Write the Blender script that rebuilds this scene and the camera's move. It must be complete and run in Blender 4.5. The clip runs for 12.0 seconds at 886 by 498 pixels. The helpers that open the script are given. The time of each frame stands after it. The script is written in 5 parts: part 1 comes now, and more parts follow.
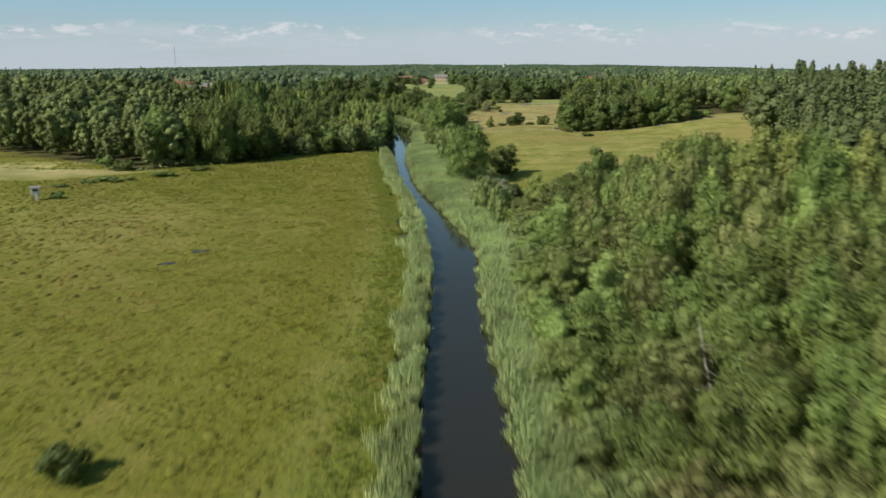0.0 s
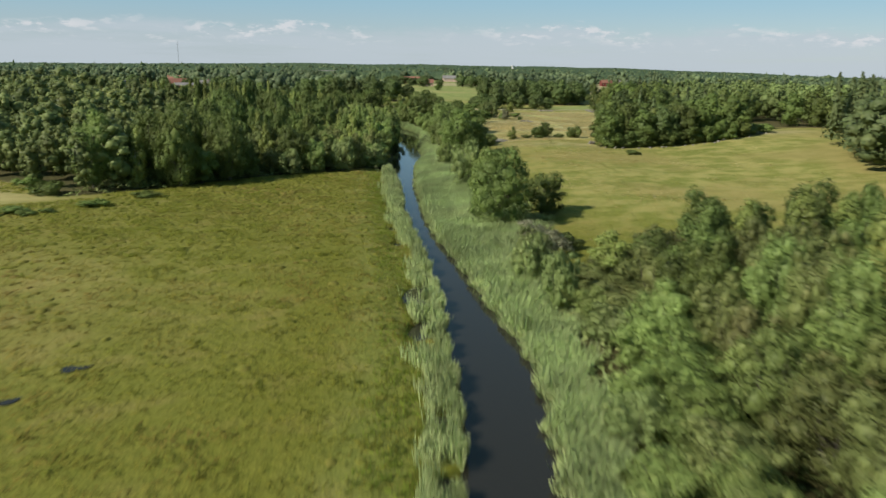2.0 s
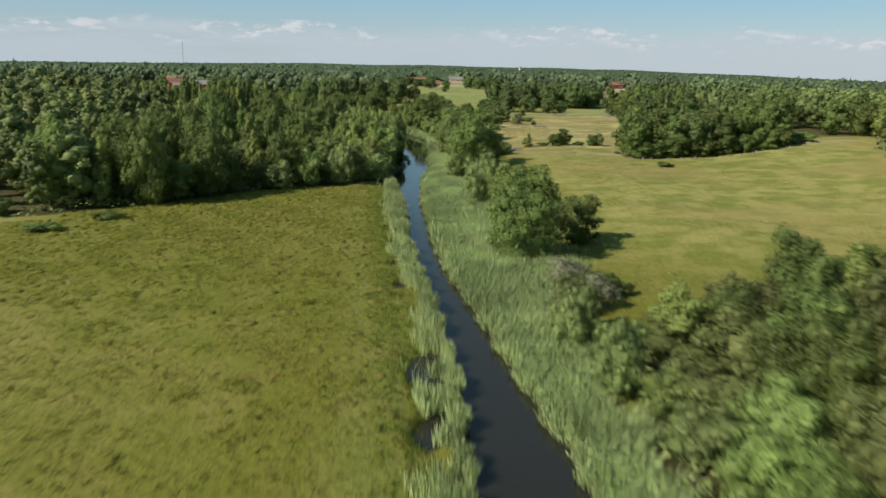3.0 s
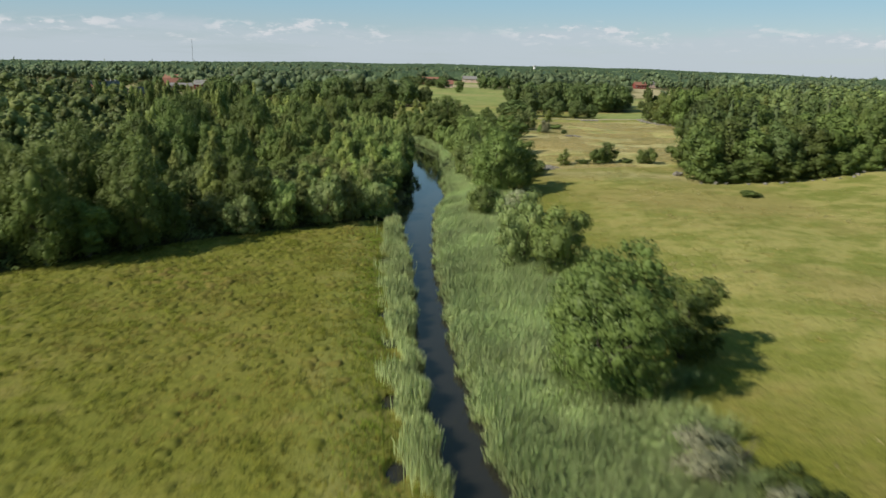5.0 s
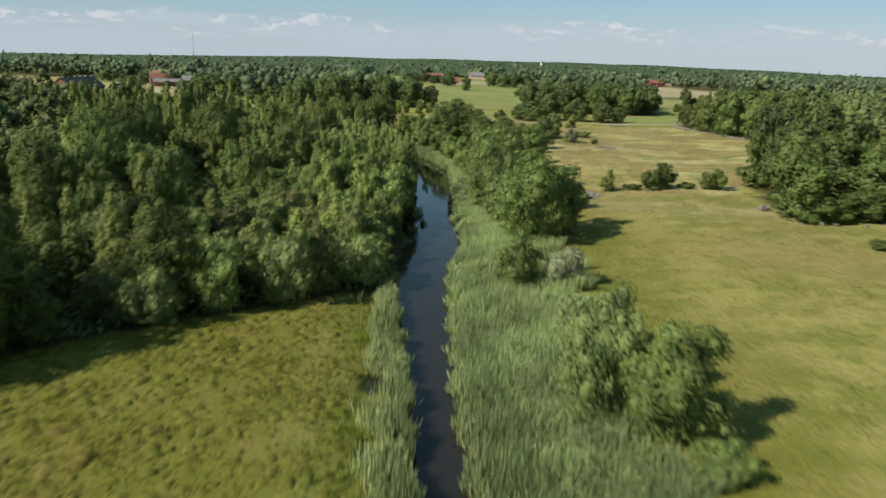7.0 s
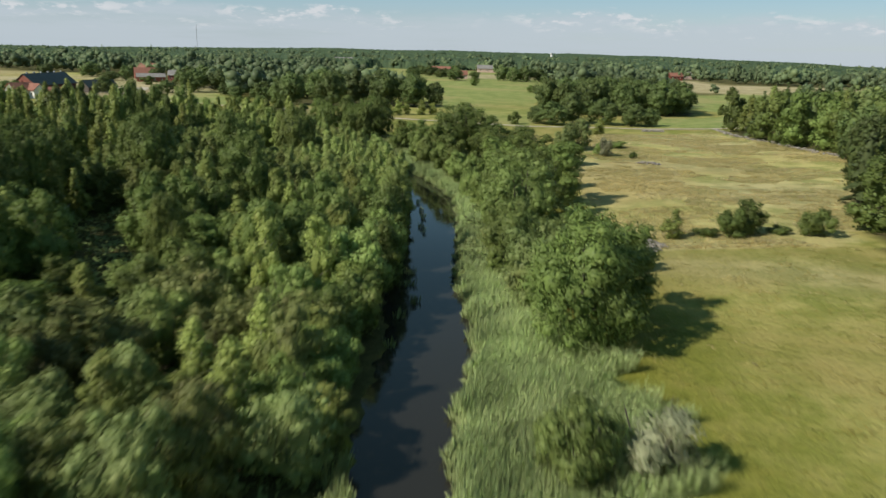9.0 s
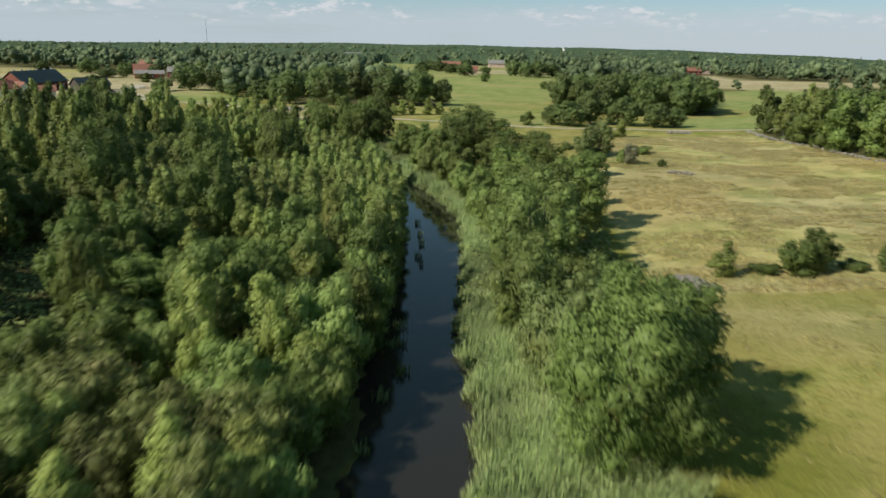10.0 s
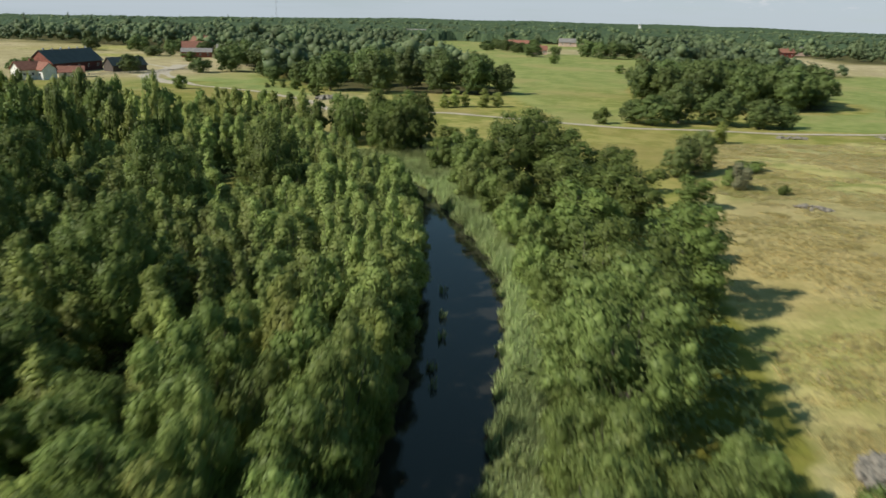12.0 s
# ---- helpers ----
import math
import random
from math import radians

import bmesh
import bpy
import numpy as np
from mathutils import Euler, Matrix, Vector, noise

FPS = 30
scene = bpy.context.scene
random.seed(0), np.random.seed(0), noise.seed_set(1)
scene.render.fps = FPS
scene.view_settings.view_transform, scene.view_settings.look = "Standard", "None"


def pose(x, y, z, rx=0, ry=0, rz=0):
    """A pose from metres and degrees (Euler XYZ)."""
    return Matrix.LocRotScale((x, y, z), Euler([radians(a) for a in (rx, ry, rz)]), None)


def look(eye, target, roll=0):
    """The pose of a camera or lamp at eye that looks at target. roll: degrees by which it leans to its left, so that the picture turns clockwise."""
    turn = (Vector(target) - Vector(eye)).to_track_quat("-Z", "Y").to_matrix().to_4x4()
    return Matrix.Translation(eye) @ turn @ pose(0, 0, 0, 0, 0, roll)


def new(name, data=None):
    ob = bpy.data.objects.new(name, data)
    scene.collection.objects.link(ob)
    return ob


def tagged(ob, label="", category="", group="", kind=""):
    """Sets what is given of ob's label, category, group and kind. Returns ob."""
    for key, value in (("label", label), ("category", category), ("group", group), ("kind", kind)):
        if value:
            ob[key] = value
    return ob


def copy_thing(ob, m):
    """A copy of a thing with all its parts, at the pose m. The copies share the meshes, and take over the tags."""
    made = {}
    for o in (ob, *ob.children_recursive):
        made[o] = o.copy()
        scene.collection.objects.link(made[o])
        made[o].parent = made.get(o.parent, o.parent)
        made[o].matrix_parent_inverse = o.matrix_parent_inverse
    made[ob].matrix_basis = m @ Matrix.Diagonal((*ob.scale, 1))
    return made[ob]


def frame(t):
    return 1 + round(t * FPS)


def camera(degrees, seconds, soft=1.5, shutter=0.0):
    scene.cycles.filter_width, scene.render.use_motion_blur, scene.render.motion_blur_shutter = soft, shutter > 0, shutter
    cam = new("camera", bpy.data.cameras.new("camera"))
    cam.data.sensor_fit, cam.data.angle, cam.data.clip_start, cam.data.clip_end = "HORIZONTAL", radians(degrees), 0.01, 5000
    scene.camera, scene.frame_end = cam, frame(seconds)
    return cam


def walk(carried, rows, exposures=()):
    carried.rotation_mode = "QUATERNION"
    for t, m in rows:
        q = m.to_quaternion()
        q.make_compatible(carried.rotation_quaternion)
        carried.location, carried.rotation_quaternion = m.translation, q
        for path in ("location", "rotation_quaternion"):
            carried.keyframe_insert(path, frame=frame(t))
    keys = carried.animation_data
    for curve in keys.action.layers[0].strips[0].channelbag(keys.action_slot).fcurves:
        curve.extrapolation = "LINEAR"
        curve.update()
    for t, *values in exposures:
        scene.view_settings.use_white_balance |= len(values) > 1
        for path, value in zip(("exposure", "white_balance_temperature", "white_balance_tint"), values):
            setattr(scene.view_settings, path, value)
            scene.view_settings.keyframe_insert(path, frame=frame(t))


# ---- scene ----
cam = camera(61.1, 12.0, 1.5, 0.9)
PATH = [
    (0, (1.453, -2.361, 28.25), (1.426, -0.421, 27.767), 0.0),
    (0.5, (0.471, 9.212, 28.221), (0.444, 11.152, 27.737), 0.4),
    (1, (-0.544, 20.769, 28.178), (-0.573, 22.71, 27.695), 0.7),
    (1.5, (-1.5, 32.267, 28.094), (-1.531, 34.207, 27.609), 0.9),
    (2, (-2.452, 43.711, 28.026), (-2.486, 45.652, 27.544), 1.0),
    (2.5, (-3.349, 55.057, 27.929), (-3.389, 56.997, 27.447), 1.1),
    (3, (-4.196, 66.381, 27.898), (-4.242, 68.322, 27.418), 1.3),
    (5, (-6.995, 111.485, 28.007), (-7.071, 113.424, 27.523), 1.3),
    (5.5, (-8.021, 122.474, 28.027), (-8.099, 124.413, 27.541), 1.4),
    (6, (-9.089, 133.242, 28.092), (-9.168, 135.18, 27.605), 1.4),
    (6.5, (-9.972, 143.851, 28.212), (-10.051, 145.788, 27.72), 1.5),
    (7, (-10.652, 154.478, 28.338), (-10.735, 156.414, 27.842), 1.6),
    (9, (-12.085, 198.029, 29.144), (-12.187, 199.956, 28.627), 1.5),
    (9.5, (-12.074, 208.559, 29.163), (-12.185, 210.483, 28.64), 1.3),
    (10, (-11.953, 219.013, 29.347), (-12.084, 220.934, 28.816), 1.3),
    (10.5, (-11.784, 229.141, 29.512), (-11.943, 231.056, 28.97), 1.3),
    (11, (-11.702, 239.274, 29.938), (-11.907, 241.181, 29.378), 1.4),
    (11.5, (-11.732, 249.105, 30.349), (-11.981, 251.002, 29.772), 1.4),
    (12, (-11.962, 259.096, 30.743), (-12.259, 260.983, 30.149), 1.6),
]
walk(cam, [(t, look(eye, target, roll)) for t, eye, target, roll in PATH], [(0.0, 0.16), (12.0, 0.16)])
# ---------------------------------------------------------------- world, sun
SUN_EL, SUN_AZ = radians(38.0), math.atan2(-0.845, -0.535)      # sun stands to the left and a little behind
sun_dir = Vector((math.cos(SUN_EL) * math.sin(SUN_AZ), math.cos(SUN_EL) * math.cos(SUN_AZ), math.sin(SUN_EL)))
sun = new("sun", bpy.data.lights.new("sun", "SUN"))
sun.data.energy, sun.data.angle, sun.data.color = 5.0, radians(0.53), (1.0, 0.95, 0.85)
sun.matrix_basis = look((0, 0, 80), Vector((0, 0, 80)) - sun_dir)

world = bpy.data.worlds.new("sky")
scene.world = world
world.use_nodes = True
wt = world.node_tree
wt.nodes.clear()


def wn(kind, **values):
    n = wt.nodes.new(kind)
    for k, v in values.items():
        n.inputs[k].default_value = v
    return n


def wmath(op, a, b=0.0):
    n = wt.nodes.new("ShaderNodeMath")
    n.operation = op
    n.use_clamp = False
    for i, v in enumerate((a, b)):
        if isinstance(v, (int, float)):
            n.inputs[i].default_value = v
        else:
            wt.links.new(v, n.inputs[i])
    return n.outputs[0]


def wramp(v, lo, hi, a=0.0, b=1.0):
    n = wt.nodes.new("ShaderNodeMapRange")
    n.interpolation_type = "SMOOTHSTEP"
    wt.links.new(v, n.inputs["Value"])
    for k, x in (("From Min", lo), ("From Max", hi), ("To Min", a), ("To Max", b)):
        n.inputs[k].default_value = x
    return n.outputs[0]


sky = wt.nodes.new("ShaderNodeTexSky")
sky.sky_type, sky.sun_disc = "NISHITA", False
sky.sun_elevation, sky.sun_rotation = SUN_EL, SUN_AZ
sky.air_density, sky.dust_density, sky.ozone_density, sky.altitude = 1.0, 0.2, 1.2, 100
coord = wt.nodes.new("ShaderNodeTexCoord")
sep = wt.nodes.new("ShaderNodeSeparateXYZ")
wt.links.new(coord.outputs["Generated"], sep.inputs[0])
height = sep.outputs["Z"]


def cloud_noise(flat, tall, detail, offset):
    mp = wt.nodes.new("ShaderNodeMapping")
    mp.inputs["Scale"].default_value = (flat, flat, tall)
    mp.inputs["Location"].default_value = (offset, 0.3 * offset, 0.1)
    wt.links.new(coord.outputs["Generated"], mp.inputs["Vector"])
    n = wn("ShaderNodeTexNoise", Scale=1.0, Detail=detail, Roughness=0.6)
    wt.links.new(mp.outputs[0], n.inputs["Vector"])
    return n.outputs["Fac"]


# pale summer haze low over the horizon, a low lilac-grey cloud bank in it, and small cumulus tops along the bank's upper edge
haze = wramp(height, 0.16, 0.0, 0.0, 0.62)
uneven = wmath("ADD", height, wmath("MULTIPLY", wmath("SUBTRACT", cloud_noise(7, 20, 4, 5.2), 0.5), 0.050))
bank = wmath("MULTIPLY", wramp(uneven, 0.047, 0.031), wramp(cloud_noise(5, 70, 5, 3.1), 0.30, 0.56, 0.45, 1.0))
patchy = wramp(cloud_noise(6, 16, 2, 1.3), 0.40, 0.58)
tops = wmath("MULTIPLY", wramp(cloud_noise(36, 105, 7, 7.3), 0.49, 0.60), wmath("MULTIPLY", wramp(uneven, 0.049, 0.040), wramp(uneven, 0.022, 0.033)))
low = wmath("MULTIPLY", wramp(cloud_noise(34, 170, 6, 2.6), 0.56, 0.70), wmath("MULTIPLY", wramp(height, 0.040, 0.030), wramp(height, 0.010, 0.020, 0.0, 0.55)))
puff = wmath("MULTIPLY", wmath("MAXIMUM", tops, low), patchy)
mix0 = wn("ShaderNodeMixRGB", Color2=(4.4, 6.3, 8.1, 1))
wt.links.new(haze, mix0.inputs["Fac"])
wt.links.new(sky.outputs[0], mix0.inputs["Color1"])
blue = wn("ShaderNodeMixRGB", Color2=(3.2, 6.5, 8.6, 1))
wt.links.new(wramp(height, 0.015, 0.10, 0.0, 0.62), blue.inputs["Fac"])
wt.links.new(mix0.outputs[0], blue.inputs["Color1"])
mix1 = wn("ShaderNodeMixRGB", Color2=(6.3, 7.15, 7.9, 1))
mix2 = wn("ShaderNodeMixRGB", Color2=(8.9, 9.0, 9.3, 1))
wt.links.new(wmath("MULTIPLY", bank, 0.75), mix1.inputs["Fac"])
wt.links.new(blue.outputs[0], mix1.inputs["Color1"])
wt.links.new(wmath("MULTIPLY", puff, 0.72), mix2.inputs["Fac"])
wt.links.new(mix1.outputs[0], mix2.inputs["Color1"])
back = wn("ShaderNodeBackground")
wt.links.new(wramp(height, 0.30, 0.10, 0.042, 0.072), back.inputs["Strength"])     # bright summer haze towards the horizon
wt.links.new(mix2.outputs[0], back.inputs["Color"])
wt.links.new(back.outputs[0], wt.nodes.new("ShaderNodeOutputWorld").inputs["Surface"])

# ---------------------------------------------------------------- materials


class Mat:
    """A node material with short helpers."""

    def __init__(self, name):
        self.m = bpy.data.materials.new(name)
        self.m.use_nodes = True
        self.t = self.m.node_tree
        self.b = self.t.nodes["Principled BSDF"]
        self.out = self.t.nodes["Material Output"]

    def node(self, kind, **values):
        n = self.t.nodes.new(kind)
        for k, v in values.items():
            n.inputs[k].default_value = v
        return n

    def link(self, a, b):
        self.t.links.new(a, b)

    def pos(self, sx=1.0, sy=1.0, sz=1.0, space="object"):
        if space == "object":
            o = self.node("ShaderNodeTexCoord").outputs["Object"]
        else:
            o = self.node("ShaderNodeNewGeometry").outputs["Position"]
        mp = self.node("ShaderNodeMapping", Scale=(sx, sy, sz))
        self.link(o, mp.inputs["Vector"])
        return mp.outputs[0]

    def noise(self, vec, scale, detail=4.0, rough=0.55):
        n = self.node("ShaderNodeTexNoise", Scale=scale, Detail=detail, Roughness=rough)
        self.link(vec, n.inputs["Vector"])
        return n.outputs["Fac"]

    def remap(self, v, lo, hi, a=0.0, b=1.0):
        n = self.node("ShaderNodeMapRange")
        n.interpolation_type = "SMOOTHSTEP"
        self.link(v, n.inputs["Value"])
        for k, x in (("From Min", lo), ("From Max", hi), ("To Min", a), ("To Max", b)):
            n.inputs[k].default_value = x
        return n.outputs[0]

    def mix(self, fac, a, b, how="MIX"):
        n = self.node("ShaderNodeMixRGB")
        n.blend_type = how
        for s, v in (("Fac", fac), ("Color1", a), ("Color2", b)):
            if isinstance(v, (int, float)):
                n.inputs[s].default_value = v
            elif isinstance(v, tuple):
                n.inputs[s].default_value = (*v, 1)
            else:
                self.link(v, n.inputs[s])
        return n.outputs[0]

    def mul(self, a, b):
        n = self.node("ShaderNodeMath")
        n.operation = "MULTIPLY"
        for i, v in enumerate((a, b)):
            if isinstance(v, (int, float)):
                n.inputs[i].default_value = v
            else:
                self.link(v, n.inputs[i])
        return n.outputs[0]

    def bump(self, v, strength, distance):
        n = self.node("ShaderNodeBump", Strength=strength, Distance=distance)
        self.link(v, n.inputs["Height"])
        self.link(n.outputs[0], self.b.inputs["Normal"])

    def colour(self, c):
        self.link(c, self.b.inputs["Base Color"])


def leaf_material(name, dark, light, dry, dry_share=0.12, gloss=0.5, glow_through=0.31, mottle=(0.17, 0.86, 1.14)):
    """Foliage: each leaf spray and each plant differs a little; light passes through the blades."""
    dark, light, dry = ((1.20 * q[0], 1.15 * q[1], 1.42 * q[2]) for q in (dark, light, dry))
    k = Mat(name)
    isl = k.node("ShaderNodeNewGeometry").outputs["Random Per Island"]
    plant = k.node("ShaderNodeObjectInfo").outputs["Random"]
    big = k.noise(k.pos(space="world"), 0.09, 3)
    c = k.mix(k.remap(isl, 0.0, 1.0, 0.26, 0.74), dark, light)
    c = k.mix(k.mul(k.remap(plant, 0.25, 1.0), 0.55), c, light)
    c = k.mix(k.mul(k.remap(big, 0.48, 0.70), dry_share * 1.2), c, dry)
    c = k.mix(k.mul(k.remap(isl, 0.88, 1.0), dry_share * 1.4), c, dry)
    hsv = k.node("ShaderNodeHueSaturation", Saturation=1.0)
    k.link(c, hsv.inputs["Color"])
    k.link(k.remap(plant, 0.0, 1.0, 0.482, 0.500), hsv.inputs["Hue"])
    lump = k.remap(k.noise(k.pos(space="world"), mottle[0], 2), 0.35, 0.65, mottle[1], mottle[2])
    lump = k.mul(lump, k.remap(k.noise(k.pos(space="world"), 0.014, 3), 0.36, 0.64, 0.82, 1.18))
    k.link(k.mul(lump, k.remap(plant, 0.0, 0.8, 0.86, 1.13)), hsv.inputs["Value"])
    c = hsv.outputs[0]
    k.colour(c)
    k.b.inputs["Roughness"].default_value = gloss
    k.b.inputs["Specular IOR Level"].default_value = 0.18
    tr = k.node("ShaderNodeBsdfTranslucent")
    k.link(c, tr.inputs["Color"])
    sh = k.node("ShaderNodeMixShader", Fac=glow_through)
    k.link(k.b.outputs[0], sh.inputs[1])
    k.link(tr.outputs[0], sh.inputs[2])
    k.link(sh.outputs[0], k.out.inputs["Surface"])
    return k.m


def plain(name, a, b, scale, rough=0.8, metal=0.0, bump=0.0, stretch=(1, 1, 1), space="object"):
    k = Mat(name)
    n = k.noise(k.pos(*stretch, space=space), scale, 5)
    f = k.noise(k.pos(*stretch, space=space), scale * 7.3, 3)
    c = k.mix(k.remap(n, 0.3, 0.7), a, b)
    c = k.mix(k.mul(k.remap(f, 0.45, 0.75), 0.4), c, tuple(0.6 * v for v in a))
    k.colour(c)
    k.b.inputs["Roughness"].default_value = rough
    k.b.inputs["Metallic"].default_value = metal
    if bump:
        k.bump(f, 0.6, bump)
    return k.m


LEAF_ALDER = leaf_material("alder_leaves", (0.058, 0.096, 0.020), (0.132, 0.188, 0.040), (0.20, 0.21, 0.055))
LEAF_WILLOW = leaf_material("willow_leaves", (0.092, 0.142, 0.036), (0.182, 0.240, 0.066), (0.26, 0.25, 0.09), 0.16)
LEAF_BIRCH = leaf_material("birch_leaves", (0.118, 0.172, 0.036), (0.242, 0.302, 0.066), (0.30, 0.265, 0.075), 0.18)
LEAF_YOUNG = leaf_material("young_alder_leaves", (0.106, 0.160, 0.038), (0.212, 0.276, 0.064), (0.27, 0.255, 0.075), 0.14)
LEAF_OSIER = leaf_material("osier_leaves", (0.098, 0.158, 0.034), (0.192, 0.268, 0.062), (0.33, 0.32, 0.11), 0.14)
LEAF_OLIVE = leaf_material("sallow_leaves", (0.078, 0.110, 0.028), (0.158, 0.188, 0.048), (0.22, 0.18, 0.07), 0.2)
LEAF_OAK = leaf_material("oak_leaves", (0.058, 0.098, 0.026), (0.116, 0.164, 0.042), (0.15, 0.16, 0.05), 0.08)
NEEDLES = leaf_material("needles", (0.050, 0.082, 0.025), (0.100, 0.136, 0.040), (0.16, 0.16, 0.05), 0.10, 0.6, 0.2)
LEAF_GREY = leaf_material("grey_twigs_and_leaves", (0.165, 0.190, 0.085), (0.275, 0.295, 0.14), (0.31, 0.27, 0.16), 0.3)
LEAF_WOODS = leaf_material("woodland_leaves", (0.080, 0.126, 0.034), (0.178, 0.232, 0.062), (0.21, 0.215, 0.06), 0.14, mottle=(0.10, 0.72, 1.28))
REED = leaf_material("reed_blades", (0.345, 0.455, 0.152), (0.420, 0.530, 0.188), (0.50, 0.53, 0.22), 0.2, 0.6, 0.68)
BARK = plain("bark", (0.06, 0.05, 0.04), (0.13, 0.11, 0.09), 3.0, 0.9, 0, 0.02, (1, 1, 0.2))
BARK_PALE = plain("pale_bark", (0.34, 0.31, 0.27), (0.52, 0.49, 0.44), 2.2, 0.8, 0, 0.01, (1, 1, 2.5))
STONE = plain("stone", (0.135, 0.122, 0.098), (0.265, 0.240, 0.20), 1.3, 0.95, 0, 0.03)
GRAVEL = plain("gravel", (0.33, 0.29, 0.22), (0.46, 0.40, 0.31), 0.35, 0.95, 0, 0.01, space="world")


def grass_material(name, a, b, brown, straw, patch=0.028, streak=0.45, turned=0.50):
    """Meadow blades: colour drifts from yellow-green to brown and straw in patches of several metres."""
    k = Mat(name)
    isl = k.node("ShaderNodeNewGeometry").outputs["Random Per Island"]
    p = k.pos(space="world")
    wide, mid = k.noise(p, patch, 4, 0.6), k.noise(p, patch * 7, 3, 0.6)
    c = k.mix(isl, a, b)
    c = k.mix(k.mul(k.remap(wide, turned, turned + 0.16), 0.8), c, brown)
    c = k.mix(k.mul(k.remap(mid, 0.50, 0.68), streak), c, straw)
    k.colour(c)
    k.b.inputs["Roughness"].default_value = 0.75
    k.b.inputs["Specular IOR Level"].default_value = 0.15
    tr = k.node("ShaderNodeBsdfTranslucent")
    k.link(c, tr.inputs["Color"])
    sh = k.node("ShaderNodeMixShader", Fac=0.5)
    k.link(k.b.outputs[0], sh.inputs[1])
    k.link(tr.outputs[0], sh.inputs[2])
    k.link(sh.outputs[0], k.out.inputs["Surface"])
    return k.m


GRASS_L = grass_material("wet_meadow_grass", (0.218, 0.234, 0.033), (0.302, 0.298, 0.047), (0.300, 0.212, 0.060), (0.34, 0.27, 0.066), 0.03, 0.4, 0.45)
GRASS_R = grass_material("dry_meadow_grass", (0.272, 0.286, 0.060), (0.335, 0.332, 0.076), (0.400, 0.270, 0.090), (0.42, 0.34, 0.115), 0.0229, 0.45, 0.46)
STRAW = grass_material("straw_grass", (0.50, 0.425, 0.17), (0.67, 0.56, 0.28), (0.38, 0.34, 0.13), (0.74, 0.64, 0.36), 0.035, 0.6, 0.47)
STRAW_PALE = grass_material("bleached_seed_grass", (0.58, 0.50, 0.26), (0.72, 0.63, 0.36), (0.50, 0.42, 0.20), (0.76, 0.67, 0.40), 0.05)
GRASS_B = grass_material("lush_bank_grass", (0.190, 0.262, 0.032), (0.272, 0.335, 0.048), (0.28, 0.29, 0.06), (0.33, 0.34, 0.075))
SEDGE = grass_material("dark_sedge", (0.210, 0.240, 0.036), (0.290, 0.305, 0.052), (0.275, 0.220, 0.068), (0.36, 0.31, 0.085), 0.05)
TUSSOCK = grass_material("tussock_grass", (0.200, 0.212, 0.036), (0.275, 0.272, 0.052), (0.280, 0.205, 0.064), (0.33, 0.265, 0.078), 0.028)
UNDERWOOD = leaf_material("undergrowth_leaves", (0.085, 0.125, 0.030), (0.175, 0.225, 0.060), (0.20, 0.18, 0.07), 0.2)
# far leaves: the bluish cast of distance haze is put into the colour
LEAF_FAR_HAZY = leaf_material("hazy_far_forest_leaves", (0.062, 0.100, 0.040), (0.108, 0.148, 0.054), (0.13, 0.145, 0.06), 0.12, glow_through=0.2, mottle=(0.03, 0.70, 1.25))

# far forest roof: crowns of differing green, distance haze coloured in as blue
ck = Mat("forest_roof")
cp = ck.pos(space="world")
c1, c2, c3 = ck.noise(cp, 0.10, 3, 0.65), ck.noise(cp, 0.009, 4), ck.noise(cp, 0.35, 3)
cc = ck.mix(ck.remap(c1, 0.35, 0.65), (0.042, 0.070, 0.037), (0.080, 0.112, 0.050))
cc = ck.mix(ck.mul(ck.remap(c2, 0.45, 0.65), 0.5), cc, (0.066, 0.098, 0.055))
ck.colour(cc)
ck.b.inputs["Roughness"].default_value = 0.8
ck.b.inputs["Specular IOR Level"].default_value = 0.1
ck.bump(c3, 0.8, 1.5)
CANOPY = ck.m

# the ground: meadow, with dry, lush and bare stretches by the "zone" attribute
gk = Mat("ground_soil_and_grass")
gp = gk.pos(space="world")
g1, g2, g3, g4 = gk.noise(gp, 0.022, 5, 0.6), gk.noise(gp, 0.16, 5, 0.62), gk.noise(gp, 1.1, 4, 0.65), gk.noise(gp, 4.5, 2)
zone = gk.node("ShaderNodeVertexColor")
zone.layer_name = "zone"
zsep = gk.node("ShaderNodeSeparateColor")
gk.link(zone.outputs["Color"], zsep.inputs[0])
zr, zg, zb = zsep.outputs[0], zsep.outputs[1], zsep.outputs[2]
base = gk.mix(gk.remap(g3, 0.3, 0.7), (0.116, 0.124, 0.017), (0.160, 0.156, 0.025))
base = gk.mix(gk.mul(gk.remap(g2, 0.50, 0.72), 0.6), base, (0.205, 0.165, 0.046))
base = gk.mix(gk.mul(gk.remap(g1, 0.48, 0.64), 0.45), base, (0.200, 0.190, 0.044))
dryc = gk.mix(gk.remap(g2, 0.40, 0.60), (0.205, 0.232, 0.058), (0.430, 0.390, 0.140))
g5 = gk.noise(gp, 0.48, 4, 0.7)
dryc = gk.mix(gk.mul(gk.remap(g5, 0.54, 0.66), 0.5), dryc, (0.40, 0.335, 0.13))
dryc = gk.mix(gk.mul(gk.remap(g5, 0.44, 0.34), 0.35), dryc, (0.40, 0.26, 0.075))
dryc = gk.mix(gk.mul(gk.remap(g1, 0.45, 0.62), 0.7), dryc, (0.360, 0.270, 0.115))
dryc = gk.mix(gk.mul(gk.remap(g3, 0.5, 0.75), 0.25), dryc, (0.19, 0.20, 0.06))
lush = gk.mix(gk.remap(g2, 0.3, 0.7), (0.170, 0.222, 0.066), (0.250, 0.290, 0.100))
